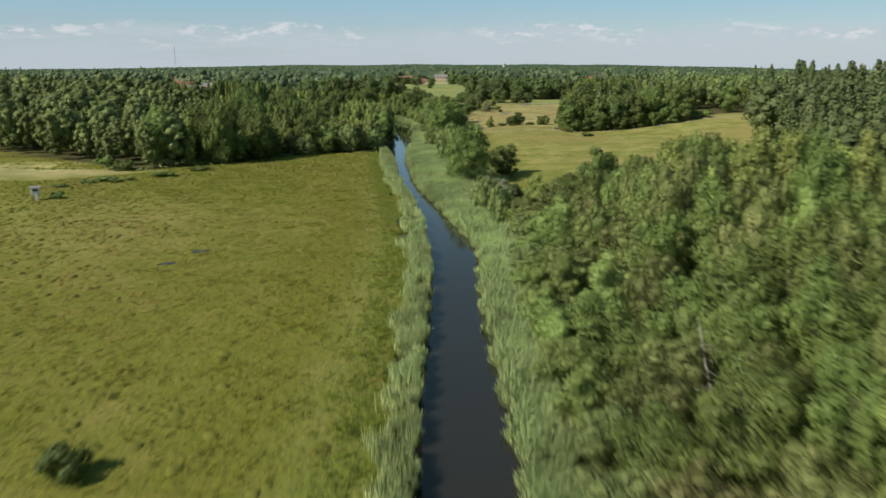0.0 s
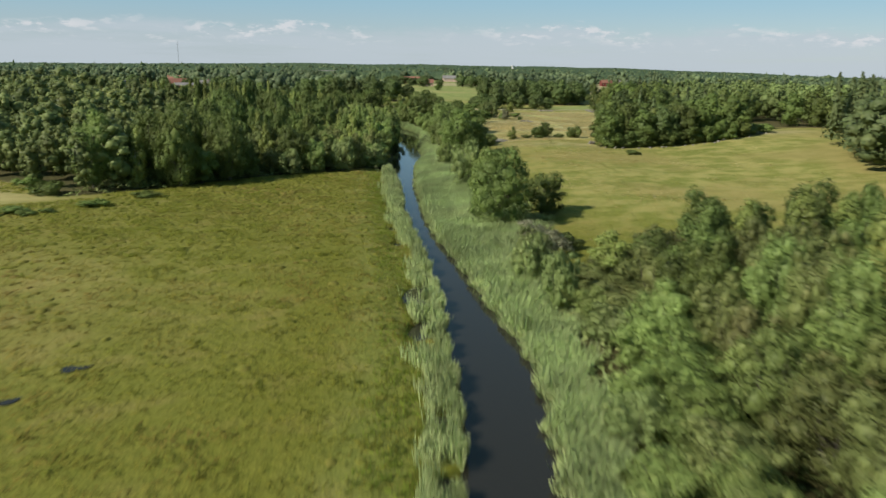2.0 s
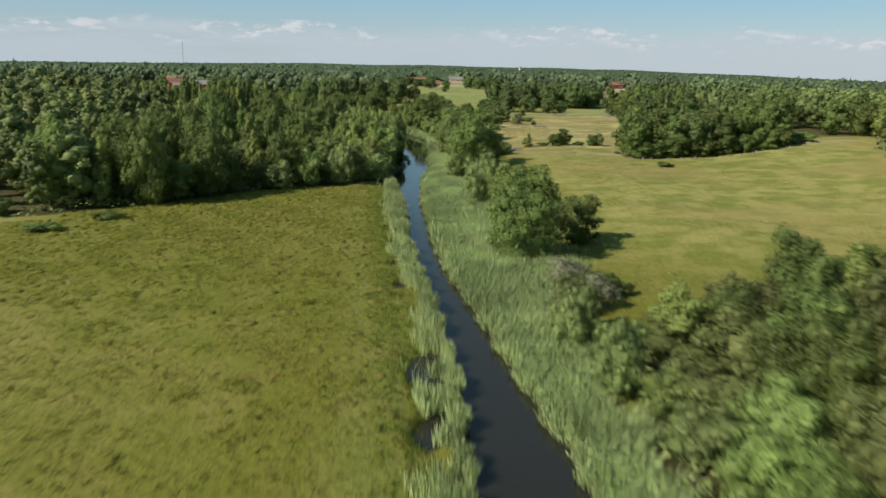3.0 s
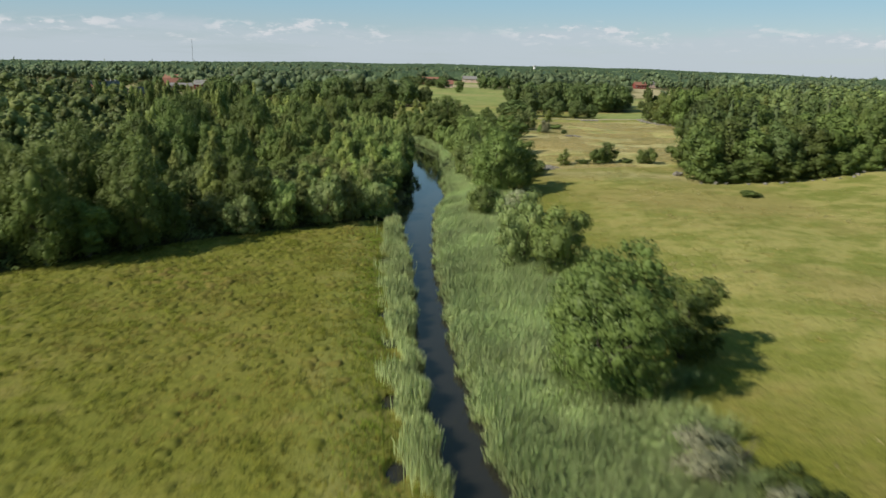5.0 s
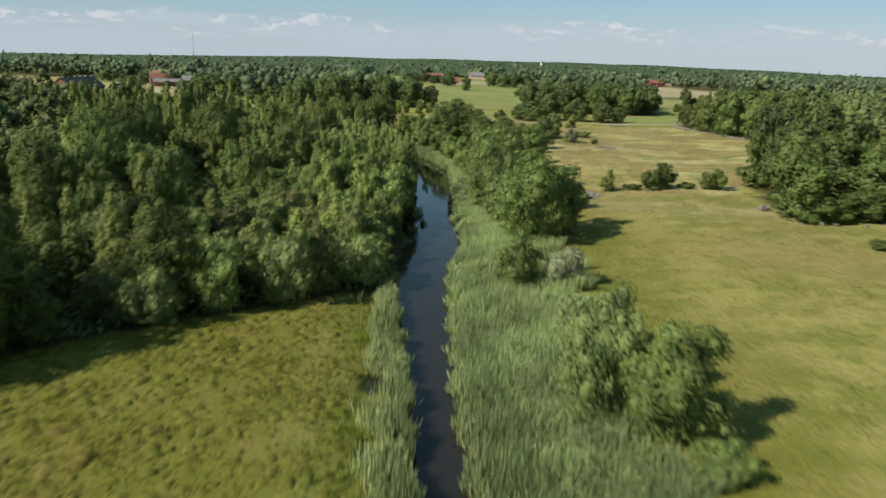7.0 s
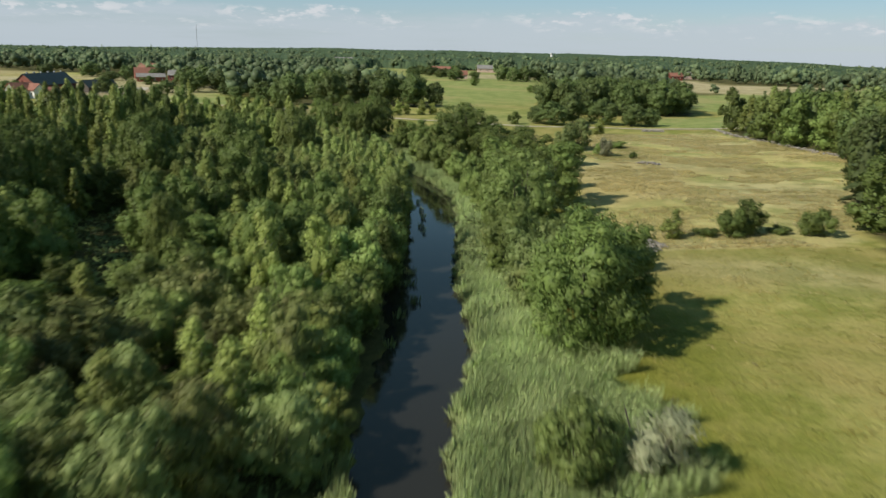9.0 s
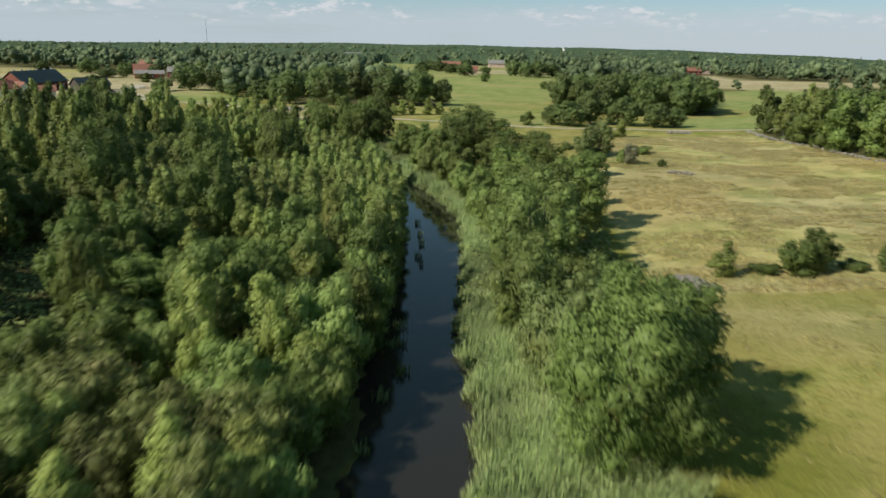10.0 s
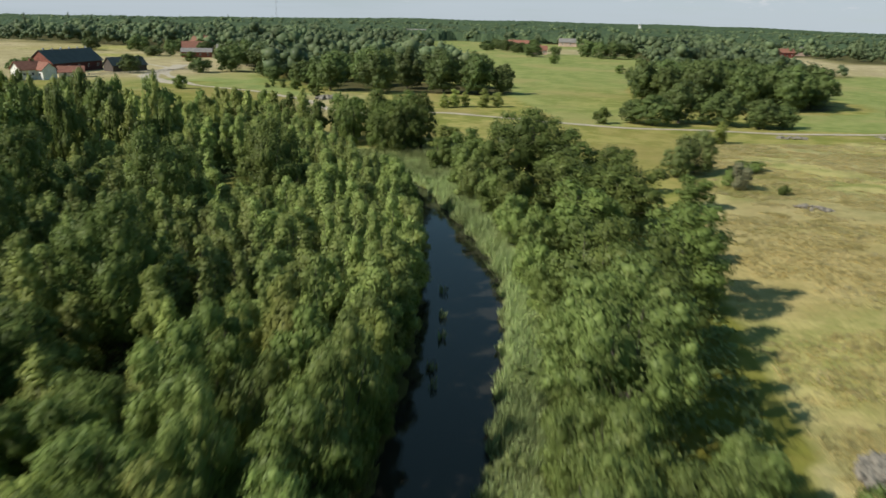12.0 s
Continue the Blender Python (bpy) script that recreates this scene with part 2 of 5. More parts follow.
lush = gk.mix(gk.mul(gk.remap(g1, 0.50, 0.62), 0.6), lush, (0.34, 0.30, 0.13))
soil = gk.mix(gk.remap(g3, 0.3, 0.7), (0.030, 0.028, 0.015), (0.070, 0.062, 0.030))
gc = gk.mix(zr, base, dryc)
gc = gk.mix(zg, gc, lush)
bare = gk.mix(gk.remap(g2, 0.35, 0.65), (0.34, 0.27, 0.165), (0.48, 0.40, 0.255))
bare = gk.mix(gk.mul(gk.remap(g1, 0.42, 0.6), 0.5), bare, (0.27, 0.25, 0.11))
gc = gk.mix(zone.outputs["Alpha"], gc, bare)
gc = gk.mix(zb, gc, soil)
gc = gk.mix(gk.mul(gk.remap(g4, 0.45, 0.8), 0.2), gc, (0.05, 0.055, 0.018))
gk.colour(gc)
gk.b.inputs["Roughness"].default_value = 0.95
gk.b.inputs["Specular IOR Level"].default_value = 0.1
gk.bump(g3, 0.6, 0.4)
GROUND = gk.m

wk = Mat("river_water")
wk.b.inputs["Base Color"].default_value = (0.022, 0.020, 0.016, 1)
wk.b.inputs["Roughness"].default_value = 0.03
wk.b.inputs["IOR"].default_value = 1.33
wp = wk.pos(1, 0.45, 1, space="world")
wk.bump(wk.noise(wp, 1.6, 4, 0.6), 0.16, 0.06)
WATER = wk.m

BRICK = plain("red_brick", (0.20, 0.065, 0.045), (0.30, 0.105, 0.07), 0.8, 0.9)
RED_WOOD = plain("falu_red_boards", (0.14, 0.028, 0.022), (0.21, 0.045, 0.035), 1.5, 0.9, 0, 0, (3, 3, 0.2))
# falu red darkened in the colour, for the barn's long side turned from the sun
SHADED_RED = plain("shaded_red_boards", (0.075, 0.022, 0.02), (0.12, 0.035, 0.03), 1.5, 0.9, 0, 0, (3, 3, 0.2))
DARK_WOOD = plain("tarred_boards", (0.05, 0.04, 0.035), (0.10, 0.08, 0.065), 1.5, 0.9, 0, 0, (3, 3, 0.2))
WHITE_WALL = plain("white_plaster", (0.62, 0.60, 0.56), (0.78, 0.76, 0.72), 0.7, 0.85)
PALE_WALL = plain("pale_pink_plaster", (0.50, 0.34, 0.27), (0.62, 0.46, 0.38), 0.7, 0.85)
DARK_ROOF = plain("dark_sheet_roof", (0.018, 0.026, 0.026), (0.035, 0.045, 0.043), 0.4, 0.5)
TILE_ROOF = plain("orange_tile_roof", (0.19, 0.075, 0.05), (0.27, 0.12, 0.08), 1.2, 0.85)
GREY_ROOF = plain("grey_roof", (0.16, 0.15, 0.14), (0.26, 0.24, 0.22), 0.8, 0.8)
PANE = plain("window_pane", (0.02, 0.025, 0.03), (0.05, 0.06, 0.07), 0.5, 0.08)
STEEL = plain("galvanised_steel", (0.30, 0.31, 0.32), (0.45, 0.46, 0.47), 0.4, 0.5, 0.8)
WEATHERED = plain("weathered_wood", (0.28, 0.25, 0.21), (0.42, 0.38, 0.32), 2.0, 0.9, 0, 0.01, (1, 1, 0.2))

# ---------------------------------------------------------------- mesh helpers
RNG = np.random.default_rng(11)


def sheet(name, v, f, normals=None, smooth=True):
    """A mesh of triangles from computed arrays."""
    v, f = np.asarray(v, np.float32), np.asarray(f, np.int32)
    me = bpy.data.meshes.new(name)
    me.vertices.add(len(v))
    me.vertices.foreach_set("co", v.ravel())
    me.loops.add(f.size)
    me.loops.foreach_set("vertex_index", f.ravel())
    me.polygons.add(len(f))
    me.polygons.foreach_set("loop_start", np.arange(0, f.size, f.shape[1], dtype=np.int32))
    me.update(calc_edges=True)
    me.polygons.foreach_set("use_smooth", np.full(len(f), smooth))
    if normals is not None:
        me.normals_split_custom_set_from_vertices(normals.tolist())
    me.update()
    return me


def joined(pieces):
    """Puts (v, f, n) arrays together."""
    vs, fs, ns, k = [], [], [], 0
    for v, f, n in pieces:
        vs.append(v), fs.append(f + k), ns.append(n)
        k += len(v)
    return np.concatenate(vs), np.concatenate(fs), np.concatenate(ns)


def part(name, data, material, parent, label=""):
    """Links a mesh, or a bmesh, as one object under a thing or a part."""
    if isinstance(data, bmesh.types.BMesh):
        me = bpy.data.meshes.new(name)
        data.to_mesh(me)
        data.free()
        data = me
    ob = new(name, data)
    if not data.materials:
        data.materials.append(material)
    ob.parent = parent
    return tagged(ob, label) if label else ob


def unit(a):
    return a / (np.linalg.norm(a, axis=-1, keepdims=True) + 1e-9)


def step(lo, hi, v):
    t = np.clip((np.asarray(v, float) - lo) / (hi - lo), 0, 1)
    return t * t * (3 - 2 * t)


def inside(poly, x, y):
    x, y = np.asarray(x, float), np.asarray(y, float)
    hit = np.zeros(np.broadcast(x, y).shape, bool)
    for (x0, y0), (x1, y1) in zip(poly, poly[1:] + poly[:1]):
        cross = ((y0 > y) != (y1 > y)) & (x < (x1 - x0) * (y - y0) / (y1 - y0 + 1e-12) + x0)
        hit ^= cross
    return hit


def wave(x, y, size, seed=0.0):
    """Smooth roll between -1 and 1, for swells of about that many metres."""
    a, b = x / size + seed, y / size - 1.7 * seed
    return (np.sin(a * 2.1 + 1.3 * np.sin(b * 1.7)) + np.sin(b * 2.6 + 1.1 * np.sin(a * 1.3 + 0.5)) + np.sin((a + b) * 1.1)) / 3


# ---------------------------------------------------------------- the plan
BANK = [(-400, -1, 7), (0, -1.0, 7.0), (40, -1.1, 6.8), (57, -1.5, 6.3), (80, -1.5, 5.4), (95, -1.7, 5.5), (104, -2.0, 5.9), (115, -3.3, 5.1), (128, -4.0, 2.1),
        (149, -7.2, -2.0), (156, -8.3, -3.4), (163, -9.4, -5.0), (168, -10.4, -5.9), (176, -11.5, -7.1), (180, -12.0, -7.8), (200, -14.3, -9.9), (212, -15.7, -11.4), (226, -17.8, -12.2), (246, -20.9, -13.3),
        (255, -21.4, -13.3), (262, -21.4, -12.3), (270, -21.3, -12.2), (280, -23.3, -13.2), (290, -23.2, -14.7), (302, -23.0, -15.1), (316, -23.8, -15.4), (328, -25.0, -15.9),
        (343, -27.4, -17.4), (354, -29.6, -20.4), (367, -33.2, -25.2), (381, -38.5, -31.2), (392, -46.0, -36.2), (400, -55.0, -41.0), (410, -72, -53), (425, -120, -108), (432, -121, -120)]
BY, BL, BR = (np.array(c, float) for c in zip(*BANK))


def bank_l(y):
    return np.interp(y, BY, BL) + 0.35 * np.sin(np.asarray(y) * 0.9) + 0.25 * np.sin(np.asarray(y) * 2.3 + 1)


def bank_r(y):
    return np.interp(y, BY, BR) + 0.35 * np.sin(np.asarray(y) * 0.8 + 2) + 0.25 * np.sin(np.asarray(y) * 2.1)


POOLS = [(-6.9, 132.6, 1.5), (-7.6, 130.2, 0.9), (-6.2, 127.6, 1.2), (-5.6, 120.4, 1.1), (-6.4, 118.6, 0.8), (-4.0, 111.4, 0.8), (-3.3, 98.0, 0.8), (-3.4, 94.6, 0.6), (-2.9, 88.6, 0.7),
         (-3.6, 79.5, 0.7), (-3.3, 72.5, 0.6), (-3.1, 66.0, 0.7), (-3.9, 62.0, 0.5), (-2.8, 56.5, 0.6), (-2.5, 48.5, 0.7), (-19.0, 215.5, 0.9), (-17.9, 203.5, 0.5), (-16.6, 191.6, 0.6), (-15.0, 183.0, 0.6), (-13.5, 169.5, 0.6), (-11.8, 158.5, 0.6)]


def ground_z(x, y):
    x, y = np.asarray(x, float), np.asarray(y, float)
    dl, dr = bank_l(y) - x, x - bank_r(y)
    d = np.maximum(dl, dr)
    d = np.where(y > 431, 40.0, d)
    z = -1.1 + 1.35 * step(-1.6, 0.7, d) + 0.6 * step(1.0, 8.0, d)
    z = z + 2.2 * step(6, 50, dr) * step(120, 200, y)
    z = z + 5.0 * step(45, 125, x) * step(120, 230, y) * (1 - step(430, 520, y))
    z = z + 1.2 * step(60, 220, dl)
    z = z + 1.2 * step(430, 470, y) * (1 - step(60, 160, dl)) * (1 - step(6, 50, dr))
    z = z + 0.3 * step(430, 520, y) * step(-60, -150, x)
    far = np.hypot(x, y - 250)
    z = z + 0.12 * wave(x, y, 9.0) * step(2, 6, d) + (0.5 + 2.0 * step(300, 900, far)) * wave(x, y, 140.0, 0.4) * step(20, 90, d)
    z = z - 45.0 * step(1000, 4800, far) * np.clip((np.arctan2(x + 100, np.maximum(y, 1)) / radians(30)) ** 2, 0, 1)
    for px, py, r in POOLS:
        z = z - 2.0 * np.exp(-(((x - px) / r) ** 2 + ((y - py) / (r * 1.7)) ** 2))
    return z


L_FOREST = [(-21, 242), (-28, 237), (-40, 228), (-54, 215), (-66, 199), (-80, 188), (-100, 203), (-125, 217), (-150, 235), (-240, 260), (-260, 370), (-200, 414),
            (-150, 430), (-118, 434), (-92, 430), (-80, 424), (-68, 415), (-58, 400), (-51, 389), (-43, 375), (-36.5, 361), (-31.5, 351), (-28.5, 343), (-26, 326), (-24.6, 302), (-24.2, 280), (-23.6, 258)]
R_FOREST = [(44, 281), (57, 282), (71, 286), (86, 290), (93, 302), (106, 330), (124, 314), (140, 302), (200, 292), (320, 290), (320, 470), (90, 470), (70, 462), (69, 446), (73, 427),
            (76, 405), (80, 388), (66, 358), (54, 333), (46, 305)]
N_FOREST = [(9.8, -10), (9.6, 60), (9.4, 80), (9.8, 104), (10.5, 122), (13, 138), (30, 143), (52, 146), (80, 150), (130, 175), (190, 175), (190, -10)]
COPSE_R = [(14, 545), (30, 527), (58, 526), (78, 538), (83, 554), (72, 572), (40, 586), (18, 572)]
COPSE_L = [(-98, 541), (-84, 534), (-66, 540), (-46, 536), (-32, 552), (-36, 570), (-60, 582), (-84, 582), (-116, 580), (-118, 562)]
GREEN = [(3, 468), (-12, 472), (-32, 540), (-60, 650), (-110, 800), (-200, 1100), (-150, 1180), (-16, 1110), (30, 960), (44, 800), (24, 650), (12, 590), (10, 500)]
GREEN_L = [(-186, 628), (-158, 541), (-122, 527), (-100, 510), (-88, 500), (-100, 520), (-129, 553), (-158, 625)]
GREEN_R = [(45, 476), (72, 477), (130, 480), (260, 690), (330, 780), (190, 748), (116, 722), (92, 640), (90, 585), (98, 545), (85, 530), (55, 515)]
YARD = [(-265, 520), (-190, 545), (-165, 600), (-190, 700), (-290, 800), (-470, 820), (-470, 560)]
LAWN = [(-202, 541), (-194, 568), (-160, 512), (-176, 503)]
MEADOW_BACK = [(-340, 712), (-366, 776), (-360, 828), (-274, 702), (-288, 686)]
BROWN = [(112, 726), (190, 752), (420, 910), (215, 905), (192, 1000), (160, 985), (140, 850)]
TAN_STRIP = [(145, 1105), (185, 1066), (166, 970), (124, 980)]
TAN_FIELD = [(-66, 935), (-17, 885), (26, 885), (36, 985), (-17, 1015)]
STRAW_F = [(7, 304), (7, 340), (10, 385), (16, 425), (24, 446), (64, 459), (68, 446), (73, 427), (76, 405), (80, 388), (66, 352), (50, 326), (42, 306), (26, 303)]
FIELDS = [GREEN, GREEN_L, GREEN_R, YARD, BROWN, TAN_STRIP]

REED_R = [(0, 3.0), (60, 3.2), (90, 3.8), (104, 3.8), (125, 5.8), (145, 10), (160, 14), (175, 17), (190, 15), (205, 13.5), (222, 12), (240, 15), (252, 15), (262, 12), (275, 7.0), (290, 4.6), (310, 3.2), (335, 3.0), (350, 2.9), (365, 3.6), (380, 4.6), (392, 5.4), (400, 7), (410, 8)]
BEND = [(-58, 412), (-50, 408), (-41, 401), (-36, 394), (-31, 397), (-33, 410), (-40, 414), (-56, 417)]
REED_L = [(0, 2.6), (50, 2.9), (90, 3.4), (112, 3.6), (125, 4.2), (145, 2.9), (180, 3.1), (210, 3.7), (235, 3.5), (246, 0.6), (250, 0)]

# ---------------------------------------------------------------- ground and water
uu = np.concatenate([-np.geomspace(6200, 110, 26), np.arange(-100, -32, 3.0), np.arange(-32, -12, 1.2), np.arange(-12, 14.1, 0.6), np.arange(15, 36, 1.2), np.arange(36, 110, 3.0), np.geomspace(114, 6200, 26)])
yy = np.concatenate([-np.geomspace(6000, 60, 12), np.arange(-40, 30, 5.0), np.arange(30, 440, 1.25), np.arange(440, 700, 4.0), np.geomspace(705, 6500, 60)])
uu, yy = np.unique(np.round(uu, 3)), np.unique(np.round(yy, 3))
U, Y = np.meshgrid(uu, yy)
X = U + np.interp(Y, [0, 100, 150, 200, 250, 330, 380, 440, 700], [3, 1.5, -4, -12, -17, -20, -33, -40, 0]) * np.exp(-(U / 180.0) ** 2)
Z = ground_z(X, Y)
nr, nc = X.shape
idx = np.arange(nr * nc).reshape(nr, nc)
quads = np.stack([idx[:-1, :-1], idx[:-1, 1:], idx[1:, 1:], idx[1:, :-1]], -1).reshape(-1, 4)
gme = sheet("ground", np.stack([X, Y, Z], -1).reshape(-1, 3), quads)
xf, yf = X.ravel(), Y.ravel()
dry = 0.24 * step(70, 130, yf) * (1 - 0.7 * step(130, 165, yf)) * step(-16, -58, xf) + 0.55 * step(9, 40, xf - bank_r(yf)) * step(130, 200, yf) + 0.04 * (xf < -20)
dry = np.maximum(dry, 0.95 * inside(STRAW_F, xf, yf))
dry = np.maximum(dry, 0.9 * np.clip(np.exp(-(((xf + 105) / 22) ** 2 + ((yf - 190) / 14) ** 2)) * 1.6, 0, 1))
for poly, amount in ((YARD, 0.85), (BROWN, 1.0)):
    dry = np.maximum(dry, amount * inside(poly, xf, yf))
dry = np.maximum(dry, 0.45 * (yf > 450))
lushm = np.zeros_like(dry)
for poly, amount in ((GREEN, 0.7), (GREEN_L, 0.95), (GREEN_R, 0.75)):
    lushm = np.maximum(lushm, amount * inside(poly, xf, yf))
lushm = np.maximum(lushm, 0.2 * step(2, 4, bank_l(yf) - xf) * (1 - step(7, 13, bank_l(yf) - xf)) * (yf < 250))
lushm = lushm * (1 - 0.6 * np.exp(-(((xf - 2) / 22) ** 2 + ((yf - 540) / 45) ** 2)))
reedy = np.interp(yf, *zip(*REED_R))
lushm = np.maximum(lushm, 0.85 * step(0.3, 1.0, xf - bank_r(yf)) * (1 - step(0.9, 1.15, (xf - bank_r(yf)) / reedy)) * (yf < 412))
lushm = np.maximum(lushm, 0.85 * inside(BEND, xf, yf))
barem = 0.8 * inside(YARD, xf, yf)
for poly in (LAWN, MEADOW_BACK):
    barem = np.where(inside(poly, xf, yf), 0.0, barem)
lushm = np.maximum(lushm, 0.6 * inside(LAWN, xf, yf))
barem = np.maximum(barem, 0.6 * np.exp(-(((xf + 83) / 13) ** 2 + ((yf - 474) / 20) ** 2)))
barem = np.maximum(barem, 0.7 * np.exp(-(((xf + 92) / 11) ** 2 + ((yf - 506) / 22) ** 2)))
barem = np.maximum(barem, 0.8 * np.exp(-(((xf - 97) / 9) ** 2 + ((yf - 303) / 6) ** 2)))
for poly in (BROWN, TAN_STRIP, TAN_FIELD):
    barem = np.maximum(barem, 0.85 * inside(poly, xf, yf))
barem = np.maximum(barem, inside(STRAW_F, xf, yf) * (0.12 + 0.32 * step(-0.5, 0.6, wave(xf, yf, 16.0, 0.8))))
barem = np.maximum(barem, 0.38 * np.exp(-(((xf + 112) / 30) ** 2 + ((yf - 186) / 11) ** 2)))
barem = np.maximum(barem, 0.32 * np.exp(-((yf - np.interp(xf, [0, 45, 62, 90], [301, 284, 292, 295])) / 7.0) ** 2) * step(4, 12, xf) * (1 - step(85, 100, xf)))
darkm = np.zeros_like(dry)
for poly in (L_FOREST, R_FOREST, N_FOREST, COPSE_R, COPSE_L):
    darkm = np.maximum(darkm, 0.85 * inside(poly, xf, yf))
darkm = np.maximum(darkm, 0.8 * (np.hypot(xf, yf - 60) > 560) * (1 - sum(inside(q, xf, yf) for q in FIELDS).clip(0, 1)) * ((yf > 610) | (xf < -300) | (xf > 215)))
darkm = darkm * (1 - np.exp(-(((xf + 67.5) / 8) ** 2 + ((yf - 379) / 11) ** 2)))
dbank = np.maximum(bank_l(yf) - xf, xf - bank_r(yf))
darkm = np.maximum(darkm, 0.9 * (1 - step(-0.4, 0.35, dbank)) * (yf < 431))
# darker ground in a strip along the left bank
darkm = np.maximum(darkm, 0.8 * (1 - step(3.0, 5.0, bank_l(yf) - xf)) * (bank_l(yf) > xf) * (yf > 250) * (yf < 395))
col = np.stack([np.clip(dry, 0, 1), np.clip(lushm, 0, 1), np.clip(darkm, 0, 1), np.clip(barem, 0, 1)], -1).astype(np.float32)
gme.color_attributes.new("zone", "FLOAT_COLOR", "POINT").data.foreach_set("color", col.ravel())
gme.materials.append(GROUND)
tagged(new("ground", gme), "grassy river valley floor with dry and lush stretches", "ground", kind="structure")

wy = np.arange(-60, 433, 2.0)
wv = np.concatenate([np.stack([np.interp(wy, BY, BL) - 7, wy, 0 * wy], -1), np.stack([np.interp(wy, BY, BR) + 7, wy, 0 * wy], -1)])
wi = np.arange(len(wy) - 1)
wme = sheet("water", wv, np.stack([wi, wi + len(wy), wi + len(wy) + 1, wi + 1], -1))
wme.materials.append(WATER)
tagged(new("water", wme), "still dark brown river water mirroring the sky", "water", kind="structure")


def ribbon(name, pts, width, lift, material, label, category):
    pts = np.array(pts, float)
    s = np.concatenate([[0], np.cumsum(np.linalg.norm(np.diff(pts, axis=0), axis=1))])
    t = np.arange(0, s[-1], 1.5)
    sm = [np.interp(t, s, pts[:, k]) for k in (0, 1)]
    ker = np.ones(9) / 9
    sm = [np.convolve(np.pad(c, 4, mode="edge"), ker, "valid") for c in sm]
    c = np.stack(sm, -1)
    tan = unit(np.gradient(c, axis=0))
    side = np.stack([-tan[:, 1], tan[:, 0]], -1)
    half = width / 2 * (1 + 0.12 * np.sin(t * 0.35) + 0.08 * np.sin(t * 1.1))
    rows = [c + side * (half * k)[:, None] for k in (-1, -0.4, 0.4, 1)]
    v = np.concatenate([np.column_stack([r, ground_z(r[:, 0], r[:, 1]) + (lift if i in (1, 2) else lift * 0.5)]) for i, r in enumerate(rows)])
    n, f = len(t), []
    for k in range(3):
        i = np.arange(n - 1) + k * n
        f.append(np.stack([i, i + n, i + n + 1, i + 1], -1)[:, ::-1])
    me = sheet(name, v, np.concatenate(f))
    me.materials.append(material)
    return tagged(new(name, me), label, category, kind="structure")


ROAD = [(-330, 690), (-250, 650), (-212, 620), (-188, 575), (-155, 536), (-120, 523), (-97, 502), (-80, 474), (-64, 472), (-50, 482), (-40, 480), (-10, 471), (5, 466), (19, 470), (33, 470), (50, 471), (72, 474), (110, 482), (200, 560)]
ribbon("road", ROAD, 2.8, 0.18, GRAVEL, "pale narrow gravel road across the fields", "road")
ribbon("farm_track", [(-214, 640), (-205, 610), (-198, 585), (-192, 566), (-180, 550), (-160, 539)], 8.0, 0.12, GRAVEL, "pale gravel farmyard track", "road")

# ---------------------------------------------------------------- trees


def sprays(p, n, size, rng, narrow=0.55, keep=0.70):
    """Leaf sprays: a small pointed blade at each point p, facing about n."""
    k = len(p)
    face = unit(n + rng.normal(0, 0.42, (k, 3)))
    t = unit(np.cross(face, unit(rng.normal(0, 1, (k, 3)))))
    b = np.cross(face, t)
    s = (size * rng.uniform(0.6, 1.35, k))[:, None]
    v = np.stack([p + t * s, p - t * s * 0.7 + b * s * narrow, p - t * s * 0.7 - b * s * narrow], 1).reshape(-1, 3)
    f = np.arange(3 * k).reshape(-1, 3)
    return v, f, np.repeat(unit(n * keep + face * (1 - keep)), 3, axis=0)


def ico(sub):
    bm = bmesh.new()
    bmesh.ops.create_icosphere(bm, subdivisions=sub, radius=1)
    v = np.array([q.co[:] for q in bm.verts])
    f = np.array([[q.index for q in g.verts] for g in bm.faces])
    bm.free()
    return v, f


ICO1, ICO2 = ico(1), ico(2)


def crown_of(clumps, count, size, rng, centre, narrow=0.55, core=0.6, low=-0.75, base=ICO1):
    """A crown: leaf sprays over the outside of many clumps, and a rough leafy core in each clump."""
    c = np.array([q[:3] for q in clumps], float)
    r = np.array([q[3:6] for q in clumps], float)
    area = r.prod(1) ** (2 / 3)
    pick = rng.choice(len(clumps), int(count * 1.7), p=area / area.sum())
    u = unit(rng.normal(0, 1, (len(pick), 3)))
    ok = u[:, 2] > low
    pick, u = pick[ok], u[ok]
    p = c[pick] + u * r[pick] * (1.17 - 0.48 * rng.uniform(0, 1, len(u)) ** 1.2)[:, None]
    free = np.ones(len(p), bool)
    for j in range(len(clumps)):
        free &= (pick == j) | ((((p - c[j]) / r[j]) ** 2).sum(1) > 0.55)
    p, u, pick = p[free][:count], u[free][:count], pick[free][:count]
    n = unit(0.65 * unit(u / r[pick]) + 0.35 * unit(p - centre))
    pieces = [sprays(p, n, size, rng, narrow)]
    bv, bf = base
    for j in range(len(clumps)):
        v = c[j] + bv * r[j] * (core + 0.10 * rng.normal(0, 1, (len(bv), 1)).clip(-1, 1))
        pieces.append((v, bf, unit(bv)))
    return joined(pieces)


